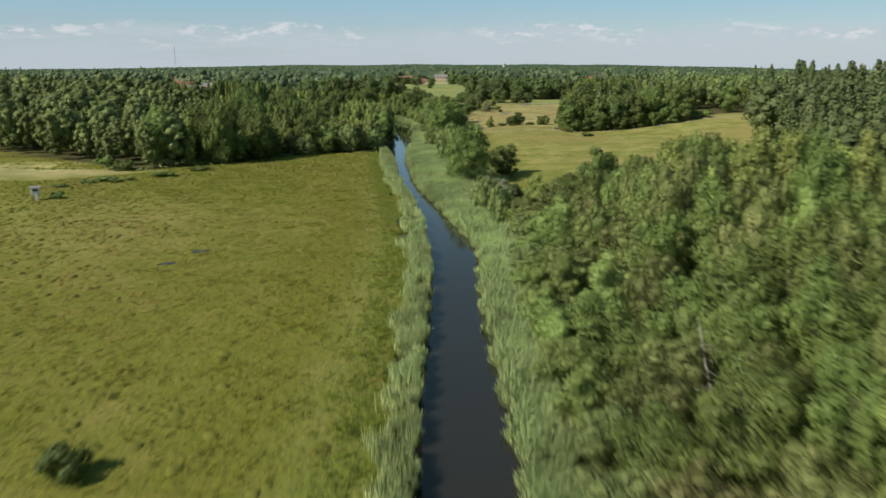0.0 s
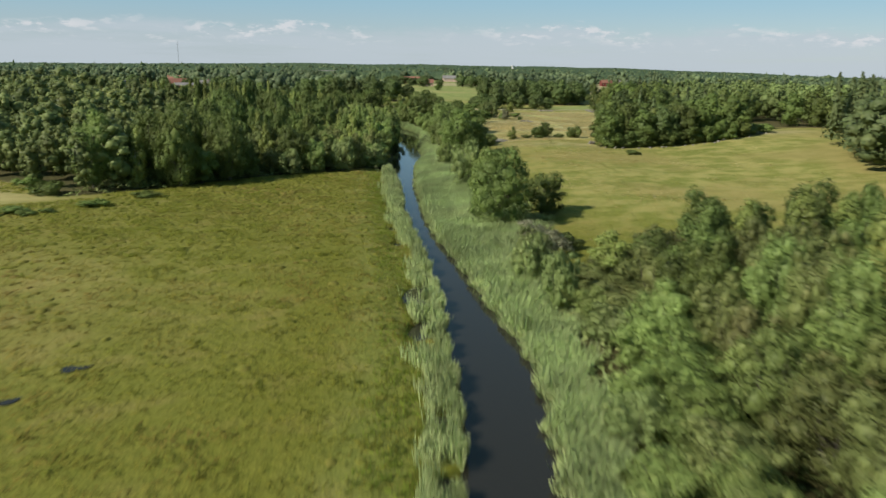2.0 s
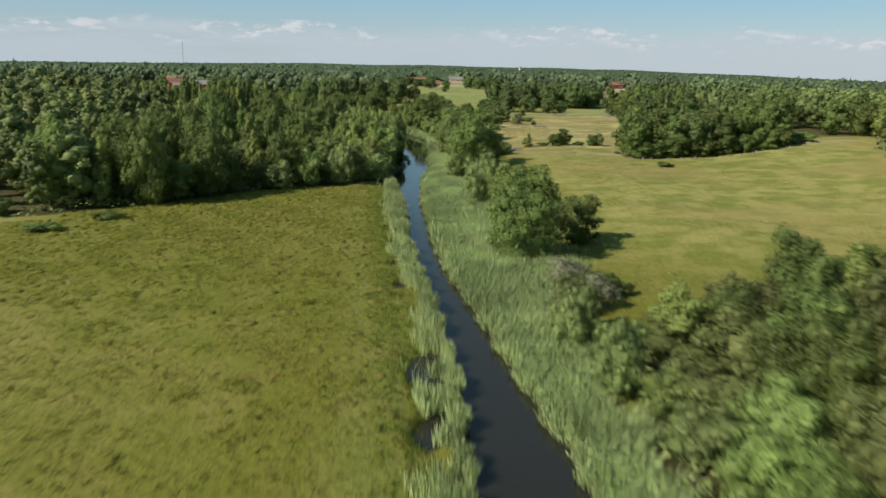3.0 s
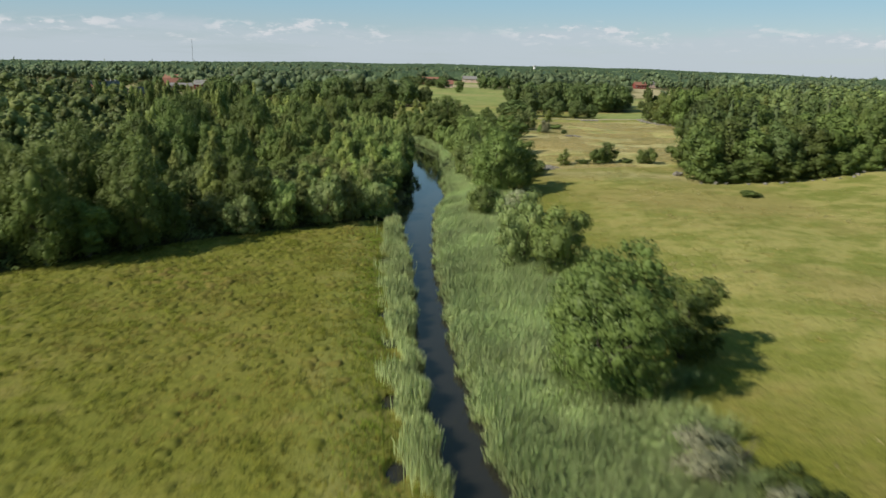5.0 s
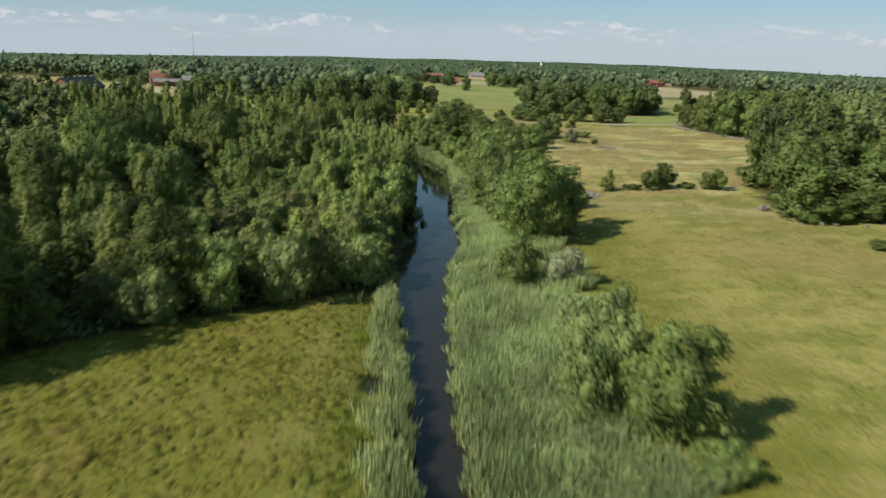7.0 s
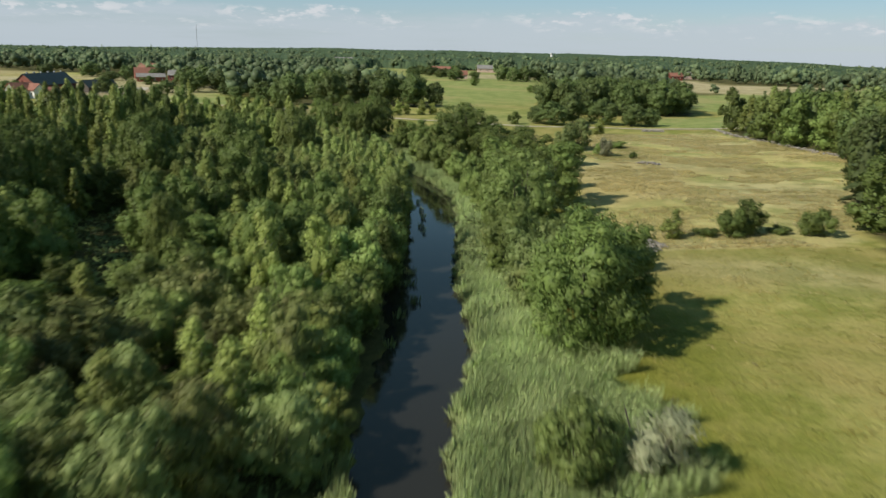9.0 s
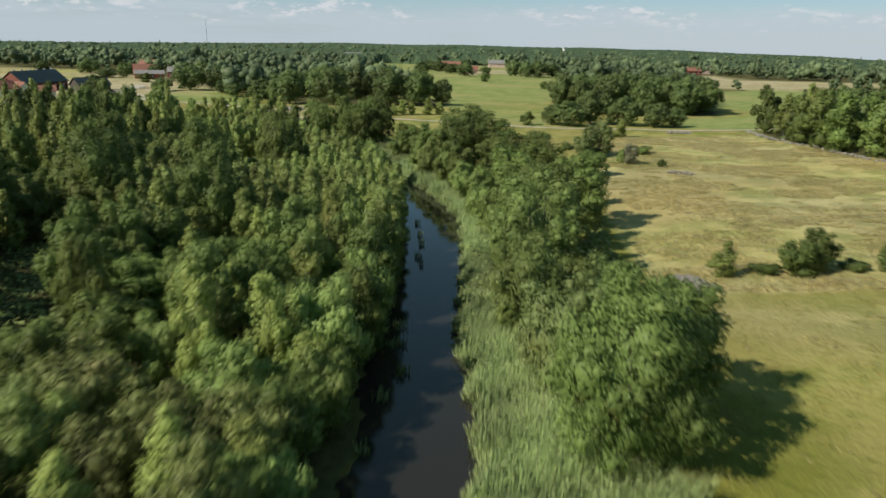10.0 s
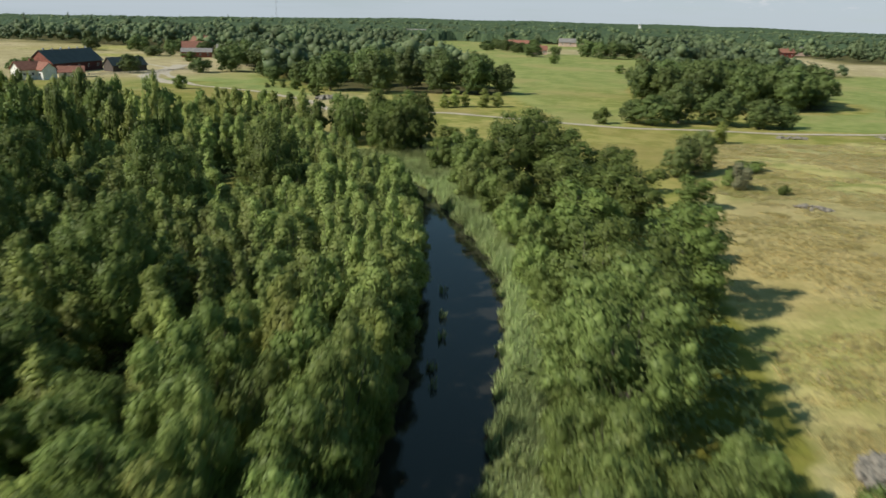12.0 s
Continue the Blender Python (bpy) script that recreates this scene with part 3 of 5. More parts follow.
def limb(a, b, ra, rb, sides=6):
    """A tapered limb between two points."""
    a, b = np.array(a, float), np.array(b, float)
    d = unit(b - a)
    t = unit(np.cross(d, [0.31, 0.9, 0.2]))
    s = np.cross(d, t)
    g = np.arange(sides) / sides * 2 * np.pi
    ring = np.cos(g)[:, None] * t + np.sin(g)[:, None] * s
    m = (a + b) / 2 + (ra + rb) * 0.35 * t
    v = np.concatenate([a + ring * ra, m + ring * (ra + rb) / 2, b + ring * rb])
    i = np.arange(sides)
    j = (i + 1) % sides
    f = np.concatenate([np.stack(q, -1) for o in (0, sides) for q in ((i + o, j + o, j + o + sides), (i + o, j + o + sides, i + o + sides))])
    return v, f, np.concatenate([ring] * 3)


def trunk_of(h, r, rng, stems=1, spread=0.3, top=0.8, limbs=7):
    out = []
    for k in range(stems):
        g = k / stems * 6.28 + rng.uniform(0, 1)
        lean = np.array([math.cos(g), math.sin(g), 0]) * (spread * h * 0.4 if stems > 1 else 0.03 * h)
        foot = lean * 0.12
        mid, tip = foot + lean * 0.5 + [0, 0, h * top * 0.5], lean + np.array([0, 0, h * top])
        out += [limb(foot - [0, 0, 0.3], mid, r, r * 0.65, 7), limb(mid, tip, r * 0.65, r * 0.2, 6)]
        for q in range(limbs):
            f = rng.uniform(0.3, 0.9)
            at = foot + (tip - foot) * f
            a = rng.uniform(0, 6.28)
            reach = h * 0.28 * (1.15 - f)
            out.append(limb(at, at + [math.cos(a) * reach, math.sin(a) * reach, reach * 0.6], r * 0.35 * (1.1 - f), r * 0.06, 5))
    return joined(out)


def dome(h, r, n, rng, foot=0.12, clump=0.42, pointy=0.0):
    """A billowing crown from foot*h to h: a few large lobes at uneven heights, each covered with small clumps."""
    out, z0 = [], h * foot
    zc, hz = (h + z0) / 2, (h - z0) / 2
    lobes = max(4, n // 6)
    for k in range(lobes):
        w = 0.92 - 1.86 * (k + 0.3) / lobes
        g = k * 2.39996 + rng.uniform(-0.6, 0.6)
        big = r * rng.uniform(0.36, 0.58)
        q = (math.sqrt(1 - w * w) if w > 0 else 1 + 0.22 * w) * (1 - pointy * max(w, 0)) * rng.uniform(0.78, 1.10)
        out_dir = np.array([math.cos(g), math.sin(g), 0.0])
        at = out_dir * q * (r - big * 0.8) + [0, 0, zc + w * (hz - big * 0.75) * rng.uniform(0.86, 1.06)]
        out.append((*at, big * 0.74, big * 0.74, big * rng.uniform(0.66, 0.9)))
        for _ in range(max(2, n // lobes)):
            u = unit(rng.normal(0, 1, 3) + 0.8 * q * out_dir + [0, 0, 0.45 + 0.5 * w])
            cr = r * clump * rng.uniform(0.45, 0.95)
            p = at + u * (big - cr * 0.55)
            out.append((*p, cr, cr, cr * rng.uniform(0.75, 1.1)))
    out.append((0, 0, zc, r * 0.55, r * 0.55, hz * 0.7))
    out.append((0, 0, z0 + 0.28 * hz, r * 0.66, r * 0.66, hz * 0.34))
    return out


def cluster(h, r, n, rng, foot=0.05, clump=0.46):
    """A few clumps over a dome, for trees far off."""
    out, z0 = [], h * foot
    zc, hz = (h + z0) / 2, (h - z0) / 2
    for k in range(n):
        w = 1 - 2 * (k + 0.5) / n
        g = k * 2.39996 + rng.uniform(-0.5, 0.5)
        q = math.sqrt(1 - w * w) * (1 - 0.2 * max(w, 0)) * rng.uniform(0.75, 1.10)
        cr = r * clump * rng.uniform(0.65, 1.25)
        out.append((math.cos(g) * q * (r - cr * 0.8), math.sin(g) * q * (r - cr * 0.8), zc + w * (hz - cr * 0.8) * rng.uniform(0.88, 1.06), cr, cr, cr * rng.uniform(0.8, 1.15)))
    out.append((0, 0, zc, r * 0.55, r * 0.55, hz * 0.7))
    return out


def spire(h, r, n, rng, foot=0.10):
    """Clumps round an upright stem that narrow to a ragged tip."""
    out = []
    for k in range(n):
        f = (k + 0.5) / n
        prof = (1 - f ** 2.2) * min(1.0, 0.7 + 1.2 * f)
        g, q = k * 2.39996 + rng.uniform(-0.9, 0.9), prof * r * rng.uniform(0.25, 0.95)
        cr = r * (0.42 - 0.17 * f) * rng.uniform(0.6, 1.3)
        out.append((math.cos(g) * q, math.sin(g) * q, h * (foot + (0.95 - foot) * f) + rng.uniform(-0.3, 0.3), cr, cr, cr * rng.uniform(1.0, 1.35)))
    out.append((0, 0, h * 0.42, r * 0.5, r * 0.5, h * 0.32))
    return out


def needle_crown(h, r, rng, rows=15, foot=0.08):
    """A conifer: tiers of drooping boughs round the stem."""
    pieces = []
    for k in range(rows):
        f = k / (rows - 1)
        z = h * (foot + (0.98 - foot) * f)
        reach = r * (1 - f) ** 0.85 + 0.12
        for q in range(max(5, int(12 * (1 - f) + 5))):
            a = q * 2.39996 * 1.3 + k * 1.1 + rng.uniform(-0.3, 0.3)
            d = np.array([math.cos(a), math.sin(a), 0])
            L = reach * rng.uniform(0.72, 1.12)
            steps = max(2, int(L / 0.55))
            for s in range(steps):
                e = (s + 0.6) / steps
                p = d * L * e + [0, 0, z - 0.34 * L * e * e + rng.uniform(-0.1, 0.1)]
                pieces.append(np.r_[p, d * 0.55 + [0, 0, 0.85]])
    a = np.array(pieces)
    v, f, n = sprays(a[:, :3], unit(a[:, 3:]), max(0.34, h * 0.034), rng, 0.62)
    bv, bf = ICO2
    cone = np.column_stack([bv[:, :2] * (r * 0.50 * (1 - (bv[:, 2:3] + 1) / 2) ** 0.8 + 0.05), h * (foot + 0.02 + 0.9 * (bv[:, 2] + 1) / 2)])
    return joined([(v, f, n), (cone, bf, unit(bv * [1, 1, 0.4]))])


def make_tree(name, label, category, crown, trunk, leaf, bark):
    root = tagged(new(name), label, category, "trees of the valley")
    part("trunk", sheet("trunk", trunk[0], trunk[1], trunk[2]), bark, root)
    part("crown", sheet("crown", crown[0], crown[1], crown[2]), leaf, root)
    return root


SPECIES = {}


def species(key, h, r, builder):
    """Registers a model of height h and radius r; it is built when first planted."""
    SPECIES.setdefault(key, []).append([h, r, builder, None])


def plant(key, x, y, h, r=None, variant=None, turn=None, sink=0.1):
    kinds = SPECIES[key]
    k = kinds[int(RNG.integers(len(kinds))) if variant is None else variant % len(kinds)]
    turn = RNG.uniform(0, 360) if turn is None else turn
    wide = h / k[0] if r is None else r / k[1]
    m = pose(x, y, float(ground_z(x, y)) - sink, *RNG.uniform(-4.5, 4.5, 2), turn) @ Matrix.Diagonal((wide, wide, h / k[0], 1))
    if k[3] is None:
        k[3] = k[2]()
        k[3].matrix_basis = m
        k.append(m.copy())
        return k[3]
    keep = k[3].scale.copy()
    k[3].scale = (1, 1, 1)
    ob = copy_thing(k[3], m)
    k[3].scale = keep
    return ob


def broadleaf(name, label, category, seed, h, r, clumps, foot, clump, pointy, leaves, size, narrow, leaf, bark, stem, core=0.58):
    def build():
        g = np.random.default_rng(seed)
        cl = dome(h, r, clumps, g, foot, clump, pointy) if clump else spire(h, r, clumps, g, foot)
        return make_tree(name, label, category, crown_of(cl, leaves, size, g, np.array([0, 0, h * 0.4]), narrow, core), trunk_of(h, stem[0], g, *stem[1:]), leaf, bark)
    return build


def spruce(seed, h, r, rows):
    def build():
        g = np.random.default_rng(seed)
        return make_tree("spruce_tree", "tall pointed dark spruce", "tree", needle_crown(h, r, g, rows), trunk_of(h, 0.2, g, 1, 0.02, 0.9, 4), NEEDLES, BARK)
    return build


ALDER = ("alder_tree", "broad dark-green alder with dense rounded crown", "tree")
WILLOW = ("willow_tree", "grey-green willow bush leafy down to the ground", "tree")
BIRCH = ("birch_tree", "light-green birch with a bushy tapering crown", "tree")
OAK = ("oak_tree", "wide dark oak with a heavy billowing crown", "tree")
OLIVE = ("sallow_tree", "broad olive-green sallow with a dense bulging crown", "tree")
OSIER = ("osier_bush", "tall bright-green osier willow with narrow upright shoots", "bush")
for s in (1, 2, 3):
    species("alder", 12.0, 4.4, broadleaf(*ALDER, 100 + s, 12.0, 4.4, 54, 0.03, 0.26, 0.15, 8200, 0.175, 0.5, LEAF_ALDER, BARK, (0.2, 3)))
    species("birch", 12.0, 3.0, broadleaf(*BIRCH, 300 + s, 12.0, 3.0, 54, 0.02, 0.30, 0.62, 6000, 0.17, 0.45, LEAF_BIRCH, BARK_PALE, (0.14, 1, 0.1, 0.86, 9)))
    species("birch", 12.0, 2.6, broadleaf(*BIRCH, 310 + s, 12.0, 2.6, 36, 0.04, 0, 0, 4600, 0.165, 0.45, LEAF_BIRCH, BARK_PALE, (0.12, 2, 0.12, 0.72, 9)))
    species("alder_far", 12.0, 4.4, broadleaf(*ALDER, 130 + s, 12.0, 4.4, 36, 0.0, 0.30, 0.12, 2600, 0.31, 0.55, LEAF_ALDER, BARK, (0.2, 1), 0.62))
for s in (1, 2, 3):
    species("big_alder", 13.8, 6.4, broadleaf(*ALDER, 160 + s, 13.8, 6.4, 96, 0.0, 0.20, 0.1, 19000, 0.17, 0.5, LEAF_ALDER, BARK, (0.28, 3), 0.5))
for s in (1, 2, 3, 4):
    species("young_alder", 10.0, 2.1, broadleaf("young_alder_tree", "slim olive-green young alder in a dense thicket", "tree", 800 + s, 10.0, 2.1, 30 + 3 * s, 0.0, 0.34 if s > 2 else 0, 0.5, 3000, 0.170, 0.42, LEAF_YOUNG, BARK, (0.1, 2, 0.2, 0.85, 4), 0.6))
species("big_willow", 13.8, 6.0, broadleaf("willow_tree", "tall broad bright-green willow by the water", "tree", 190, 13.8, 6.0, 90, 0.0, 0.22, 0.1, 16000, 0.17, 0.36, LEAF_OSIER, BARK, (0.25, 3), 0.5))
for s in (1, 2):
    species("willow", 8.0, 4.2, broadleaf(*WILLOW, 200 + s, 8.0, 4.2, 54, 0.0, 0.25, 0.0, 8200, 0.155, 0.34, LEAF_WILLOW, BARK, (0.11, 4, 0.6)))
    species("osier", 7.0, 3.2, broadleaf(*OSIER, 250 + s, 7.0, 3.2, 48, 0.0, 0.27, 0.25, 7000, 0.175, 0.26, LEAF_OSIER, BARK, (0.08, 6, 0.5)))
    species("sallow", 9.0, 4.0, broadleaf(*OLIVE, 270 + s, 9.0, 4.0, 56, 0.0, 0.26, 0.1, 8200, 0.165, 0.34, LEAF_OLIVE, BARK, (0.1, 5, 0.5)))
    species("oak", 15.0, 7.5, broadleaf(*OAK, 400 + s, 15.0, 7.5, 60, 0.05, 0.24, 0.0, 4200, 0.40, 0.55, LEAF_OAK, BARK, (0.45, 1, 0.2, 0.7, 8)))
    species("birch_far", 13.0, 2.7, broadleaf(*BIRCH, 330 + s, 13.0, 2.7, 26, 0.08, 0, 0, 1600, 0.29, 0.5, LEAF_BIRCH, BARK_PALE, (0.14, 1, 0.1, 0.92, 3)))
    species("spruce", 18.0, 3.2, spruce(500 + s, 18.0, 3.2, 20))
    species("shrub", 3.0, 2.4, broadleaf("shrub", "low rounded dark-green shrub in the grass", "bush", 700 + s, 3.0, 2.4, 30, 0.0, 0.30, 0.0, 2600, 0.15, 0.5, LEAF_ALDER, BARK, (0.06, 5, 0.7)))
    species("grey", 4.5, 2.3, broadleaf("grey_willow_bush", "grey half-dead willow bush with bare twigs", "bush", 600 + s, 4.5, 2.3, 26, 0.0, 0.30, 0.0, 2600, 0.24, 0.14, LEAF_GREY, BARK, (0.06, 6, 0.9, 0.95, 6), 0.5))


def scatter(poly, gap, rng, x_lo=-1e9, x_hi=1e9, tries=30000, ban=()):
    """Uneven points inside a plan outline, no two nearer than gap."""
    xs, ys = [q[0] for q in poly], [q[1] for q in poly]
    cand = np.column_stack([rng.uniform(max(min(xs), x_lo), min(max(xs), x_hi), tries), rng.uniform(min(ys), max(ys), tries)])
    cand = cand[inside(poly, cand[:, 0], cand[:, 1])]
    for bx, by, br in ban:
        cand = cand[np.hypot(cand[:, 0] - bx, cand[:, 1] - by) > br]
    cell, out = {}, []
    for x, y in cand:
        k = (int(x // gap), int(y // gap))
        if all((x - p) ** 2 + (y - q) ** 2 > gap * gap for a in (-1, 0, 1) for b in (-1, 0, 1) for p, q in cell.get((k[0] + a, k[1] + b), ())):
            cell.setdefault(k, []).append((x, y))
            out.append((float(x), float(y)))
    return out


# trees and bushes that stand by themselves along the right bank and in its meadow
plant("big_alder", 4.5, 169.8, 13.4, 5.8, 1)
plant("alder", 13.2, 179.0, 8.4, 4.0, 1)
plant("willow", -0.7, 208.6, 11.0, 4.3, 0)
plant("osier", 4.4, 206.0, 9.4, 4.4, 1)
plant("osier", 6.4, 200.2, 3.2, 2.4, 0)
plant("osier", -5.0, 243.0, 6.8, 3.3, 0)
plant("grey", 0.2, 245.0, 5.4, 3.4, 0)
plant("grey", 11.3, 149.4, 3.8, 3.2, 1)
plant("grey", 9.8, 157.5, 3.6, 3.6, 0)
plant("shrub", 14.6, 154.5, 2.2, 2.6, 1)
plant("willow", 7.6, 140.6, 6.6, 2.9, 1)
plant("willow", 7.0, 135.0, 7.0, 2.6, 0)
plant("willow", 9.4, 126.0, 7.4, 2.5, 1)
plant("birch", 17.4, 135.5, 7.5, 2.9, 0)
plant("shrub", -24.5, 42.8, 2.4, 1.8, 0)
for x, y, r, h, kind in ((-1.8, 267.6, 6.3, 13.8, "big_alder"), (2.2, 275.0, 4.6, 11.5, "alder"), (-6.0, 280, 4.4, 10.0, "willow"), (-8.4, 292, 4.2, 9.5, "osier"), (-6.5, 309, 5.8, 14.0, "big_willow"), (-9.6, 302, 3.0, 8.0, "osier"),
                         (-10.4, 319, 3.0, 8.0, "osier"), (-7.6, 298.5, 3.6, 9.0, "osier"), (-2.5, 296, 3.4, 7.5, "osier"), (-8.6, 312, 3.2, 8.5, "osier"), (-5.5, 320, 3.4, 8.5, "osier"), (1.5, 303, 2.6, 5.0, "osier"), (4.5, 297.5, 2.4, 3.8, "osier"), (3.0, 291.5, 3.2, 5.5, "osier"), (7.8, 293.5, 2.8, 4.2, "osier"), (-1.5, 288.0, 3.4, 6.5, "osier"), (4.0, 285.0, 2.6, 4.0, "osier"), (-3.0, 323, 5.0, 12.5, "alder"), (1.0, 336, 5.6, 12.4, "alder"), (-8.0, 334, 5.0, 11.5, "alder"), (-12.2, 333, 2.9, 7.5, "osier"),
                         (-14.4, 350, 2.8, 8.0, "osier"), (-9.0, 352, 5.0, 11.5, "alder"), (-2.5, 366, 5.6, 11.8, "alder"), (-11, 371, 5.6, 11.6, "alder"), (-18.6, 367, 3.4, 9.5, "alder"),
                         (-19.0, 390, 7.8, 15.4, "big_alder"), (-12.0, 387, 5.4, 12.0, "alder"), (-24.5, 386, 3.6, 10.5, "alder"), (-28.0, 383, 2.2, 7.5, "young_alder"), (3.5, 351, 3.4, 7.6, "birch"), (8.5, 378, 3.2, 6.0, "alder"), (-4, 386, 4.6, 9.5, "alder"),
                         (12.6, 407.0, 4.8, 8.6, "willow"), (9.0, 402.0, 3.2, 6.0, "willow"), (-30, 402, 4.0, 9.5, "alder"), (-35.6, 402.5, 2.8, 7.8, "alder"), (-25.6, 380.5, 3.2, 7.6, "osier"), (-29.4, 391, 3.0, 7.6, "osier"), (-22.2, 373, 3.0, 7.6, "osier"), (-18.0, 359.5, 3.0, 7.4, "osier"), (-15.0, 342, 2.8, 6.8, "osier"),
                         (-36, 412, 4.0, 8.0, "birch"), (16.6, 309.6, 1.9, 4.6, "birch"), (26.0, 309.6, 2.8, 4.0, "shrub"), (28.6, 311.6, 2.6, 5.6, "alder"), (38.6, 312.5, 2.9, 3.9, "shrub"),
                         (19.2, 394.5, 2.6, 5.0, "grey"), (17.2, 396.0, 1.2, 3.2, "osier"), (24.6, 447, 2.6, 5.5, "birch"), (24, 412, 3.8, 1.8, "shrub"), (25.5, 392, 1.1, 1.7, "shrub"), (9.0, 300.5, 2.2, 3.0, "shrub"), (48.5, 262.5, 2.3, 1.4, "shrub")):
    plant(kind, x, y, h, r)

# the wood beside the camera's first metres: taller away from the water
gn = np.random.default_rng(21)
for x, y in scatter(N_FOREST, 5.0, gn, 8, 75, ban=((34, 62, 3.5),)):
    if y < 18 or x > 12 + 0.72 * (y + 12):
        continue
    tall = (4.0 + 13.5 * float(step(9, 34, x))) * (1 - 0.34 * float(step(95, 140, y))) * gn.uniform(0.85, 1.18)
    if x < 14:
        plant(str(gn.choice(["osier", "willow"], p=[0.65, 0.35])), x + 1.2, y, max(tall, 4.0), gn.uniform(2.4, 3.3))
    else:
        kind = gn.choice(["birch", "alder", "osier", "sallow"], p=[0.05, 0.36, 0.14, 0.45] if x < 38 else [0.42, 0.30, 0.14, 0.14])
        plant(str(kind), x, y, tall * (0.85 if kind in ("osier", "sallow") else 1.0), gn.uniform(2.9, 4.2))

# the wood on the left bank: single trees where the camera passes, one mass further back
gl = np.random.default_rng(31)
L_NEAR = [(-15, 200), (-74, 200), (-84, 250), (-84, 300), (-128, 340), (-150, 440), (-15, 440)]
HOLES = ((-67.5, 379, 8.0), (-63, 370, 5.0), (-72, 389, 6.0), (-61, 285, 9.0), (-67, 296, 8.5), (-70, 309, 7.0), (-63, 305, 7.0), (-55, 277, 5.0), (-52, 226, 4.0), (-45, 258, 4.0), (-38, 300, 3.2), (-66, 246, 5.0), (-58, 330, 5.0), (-46, 345, 4.0))
TALL = ((-62.5, 204, 4.8, 16.0), (-54.5, 213.5, 4.4, 13.5), (-57.5, 219, 5.6, 15.5), (-68, 207, 5.4, 17.0), (-66, 218, 5.0, 16.0), (-44, 231, 4.6, 12.0), (-79, 199, 5.2, 16.0), (-72, 258, 5.0, 16.5), (-71, 270, 5.0, 16.5), (-74.5, 280, 5.2, 18.5), (-78, 291, 5.4, 18.5), (-81, 302, 5.2, 18.0), (-82, 314, 5.0, 16.5),
        (-49.5, 283, 2.6, 11.5), (-72, 232, 5.2, 17.0), (-50, 316, 4.8, 15.0), (-68, 322, 5.4, 17.0), (-62, 345, 5.2, 16.0), (-76, 338, 5.6, 17.0), (-54, 362, 5.0, 15.5))
for x, y, r, h in TALL:
    plant("big_alder", x, y, h, r)
for x, y in scatter(L_FOREST, 4.3, gl, -150, -22, ban=HOLES + tuple((x, y, r * 0.85 + 1.2) for x, y, r, h in TALL)):
    if not inside(L_NEAR, x, y):
        continue
    edge = float(bank_l(y)) - x
    if y > 315 and x > -84:
        continue
    kind = str(gl.choice(["alder", "birch", "willow", "osier"], p=[0.22, 0.50, 0.10, 0.18] if edge < 24 else [0.36, 0.46, 0.10, 0.08]))
    if x < -76 or y > 352:
        kind = str(gl.choice(["alder_far", "birch_far", "birch"], p=[0.3, 0.5, 0.2]))
    elif x < -42 and y < 300:
        kind = str(gl.choice(["alder", "birch", "willow"], p=[0.74, 0.14, 0.12]))
    swell = float(wave(x, y, 15.0, 0.6))
    tall = (11.3 + 3.6 * swell + gl.uniform(-2.2, 2.2)) * (0.9 if edge < 7 else 1.35 if x < -88 and y < 405 else 1.0) * (0.72 if kind in ("osier", "willow") else 1.0)
    if y > 385:
        tall *= 0.96
    elif y > 272 and edge < 15:
        tall = gl.uniform(9.0, 12.0)
        kind = str(gl.choice(["birch", "osier", "alder"], p=[0.30, 0.20, 0.50]))
    elif y > 272 and edge < 30:
        tall *= 0.68
    if y < 264 and x > -50:
        kind, tall = str(gl.choice(["willow", "birch", "osier", "sallow"], p=[0.22, 0.12, 0.24, 0.42])), gl.uniform(5.0, 9.0)
    if -60 < x < -40 and 248 < y < 281:
        tall = min(tall, gl.uniform(5.0, 7.5))
    if 325 < y < 385 and abs(x + 67 - (380 - y) * 0.478) < 5.0:
        tall = min(tall, 2.5 + (380 - y) * 0.19)
    plant(kind, x, y, max(tall, 3.2), gl.uniform(1.7, 2.5) if "birch" in kind else gl.uniform(2.4, 3.9))

for x, y in scatter([q for q in L_FOREST if q[1] > 270] + [(-84, 270)], 2.9, gl, -84, -22, ban=HOLES + tuple((x, y, r * 0.8) for x, y, r, h in TALL)):
    if y <= 315 or x <= -84:
        continue
    tall = 9.6 + 1.2 * float(wave(x, y, 11.0, 0.6)) + gl.uniform(-0.9, 0.9)
    if y < 385 and abs(x + 67 - (380 - y) * 0.478) < 5.0:
        tall = min(tall, 2.5 + (380 - y) * 0.19)
    plant("young_alder", x, y, max(tall, 3.0), gl.uniform(1.7, 2.5))

# alders and osiers that lean out over the left bank
for k, y in enumerate(np.arange(250.0, 384.0, 3.3)):
    y = float(y + gl.uniform(-0.8, 0.8))
    kind = ("alder", "osier", "alder", "birch")[k % 4]
    back = 2.6 if 246 < y < 302 else 1.1
    plant(kind, float(bank_l(y)) - gl.uniform(1.2, 2.4) - back, y, gl.uniform(6.5, 10.5) - back, gl.uniform(2.5, 3.4))

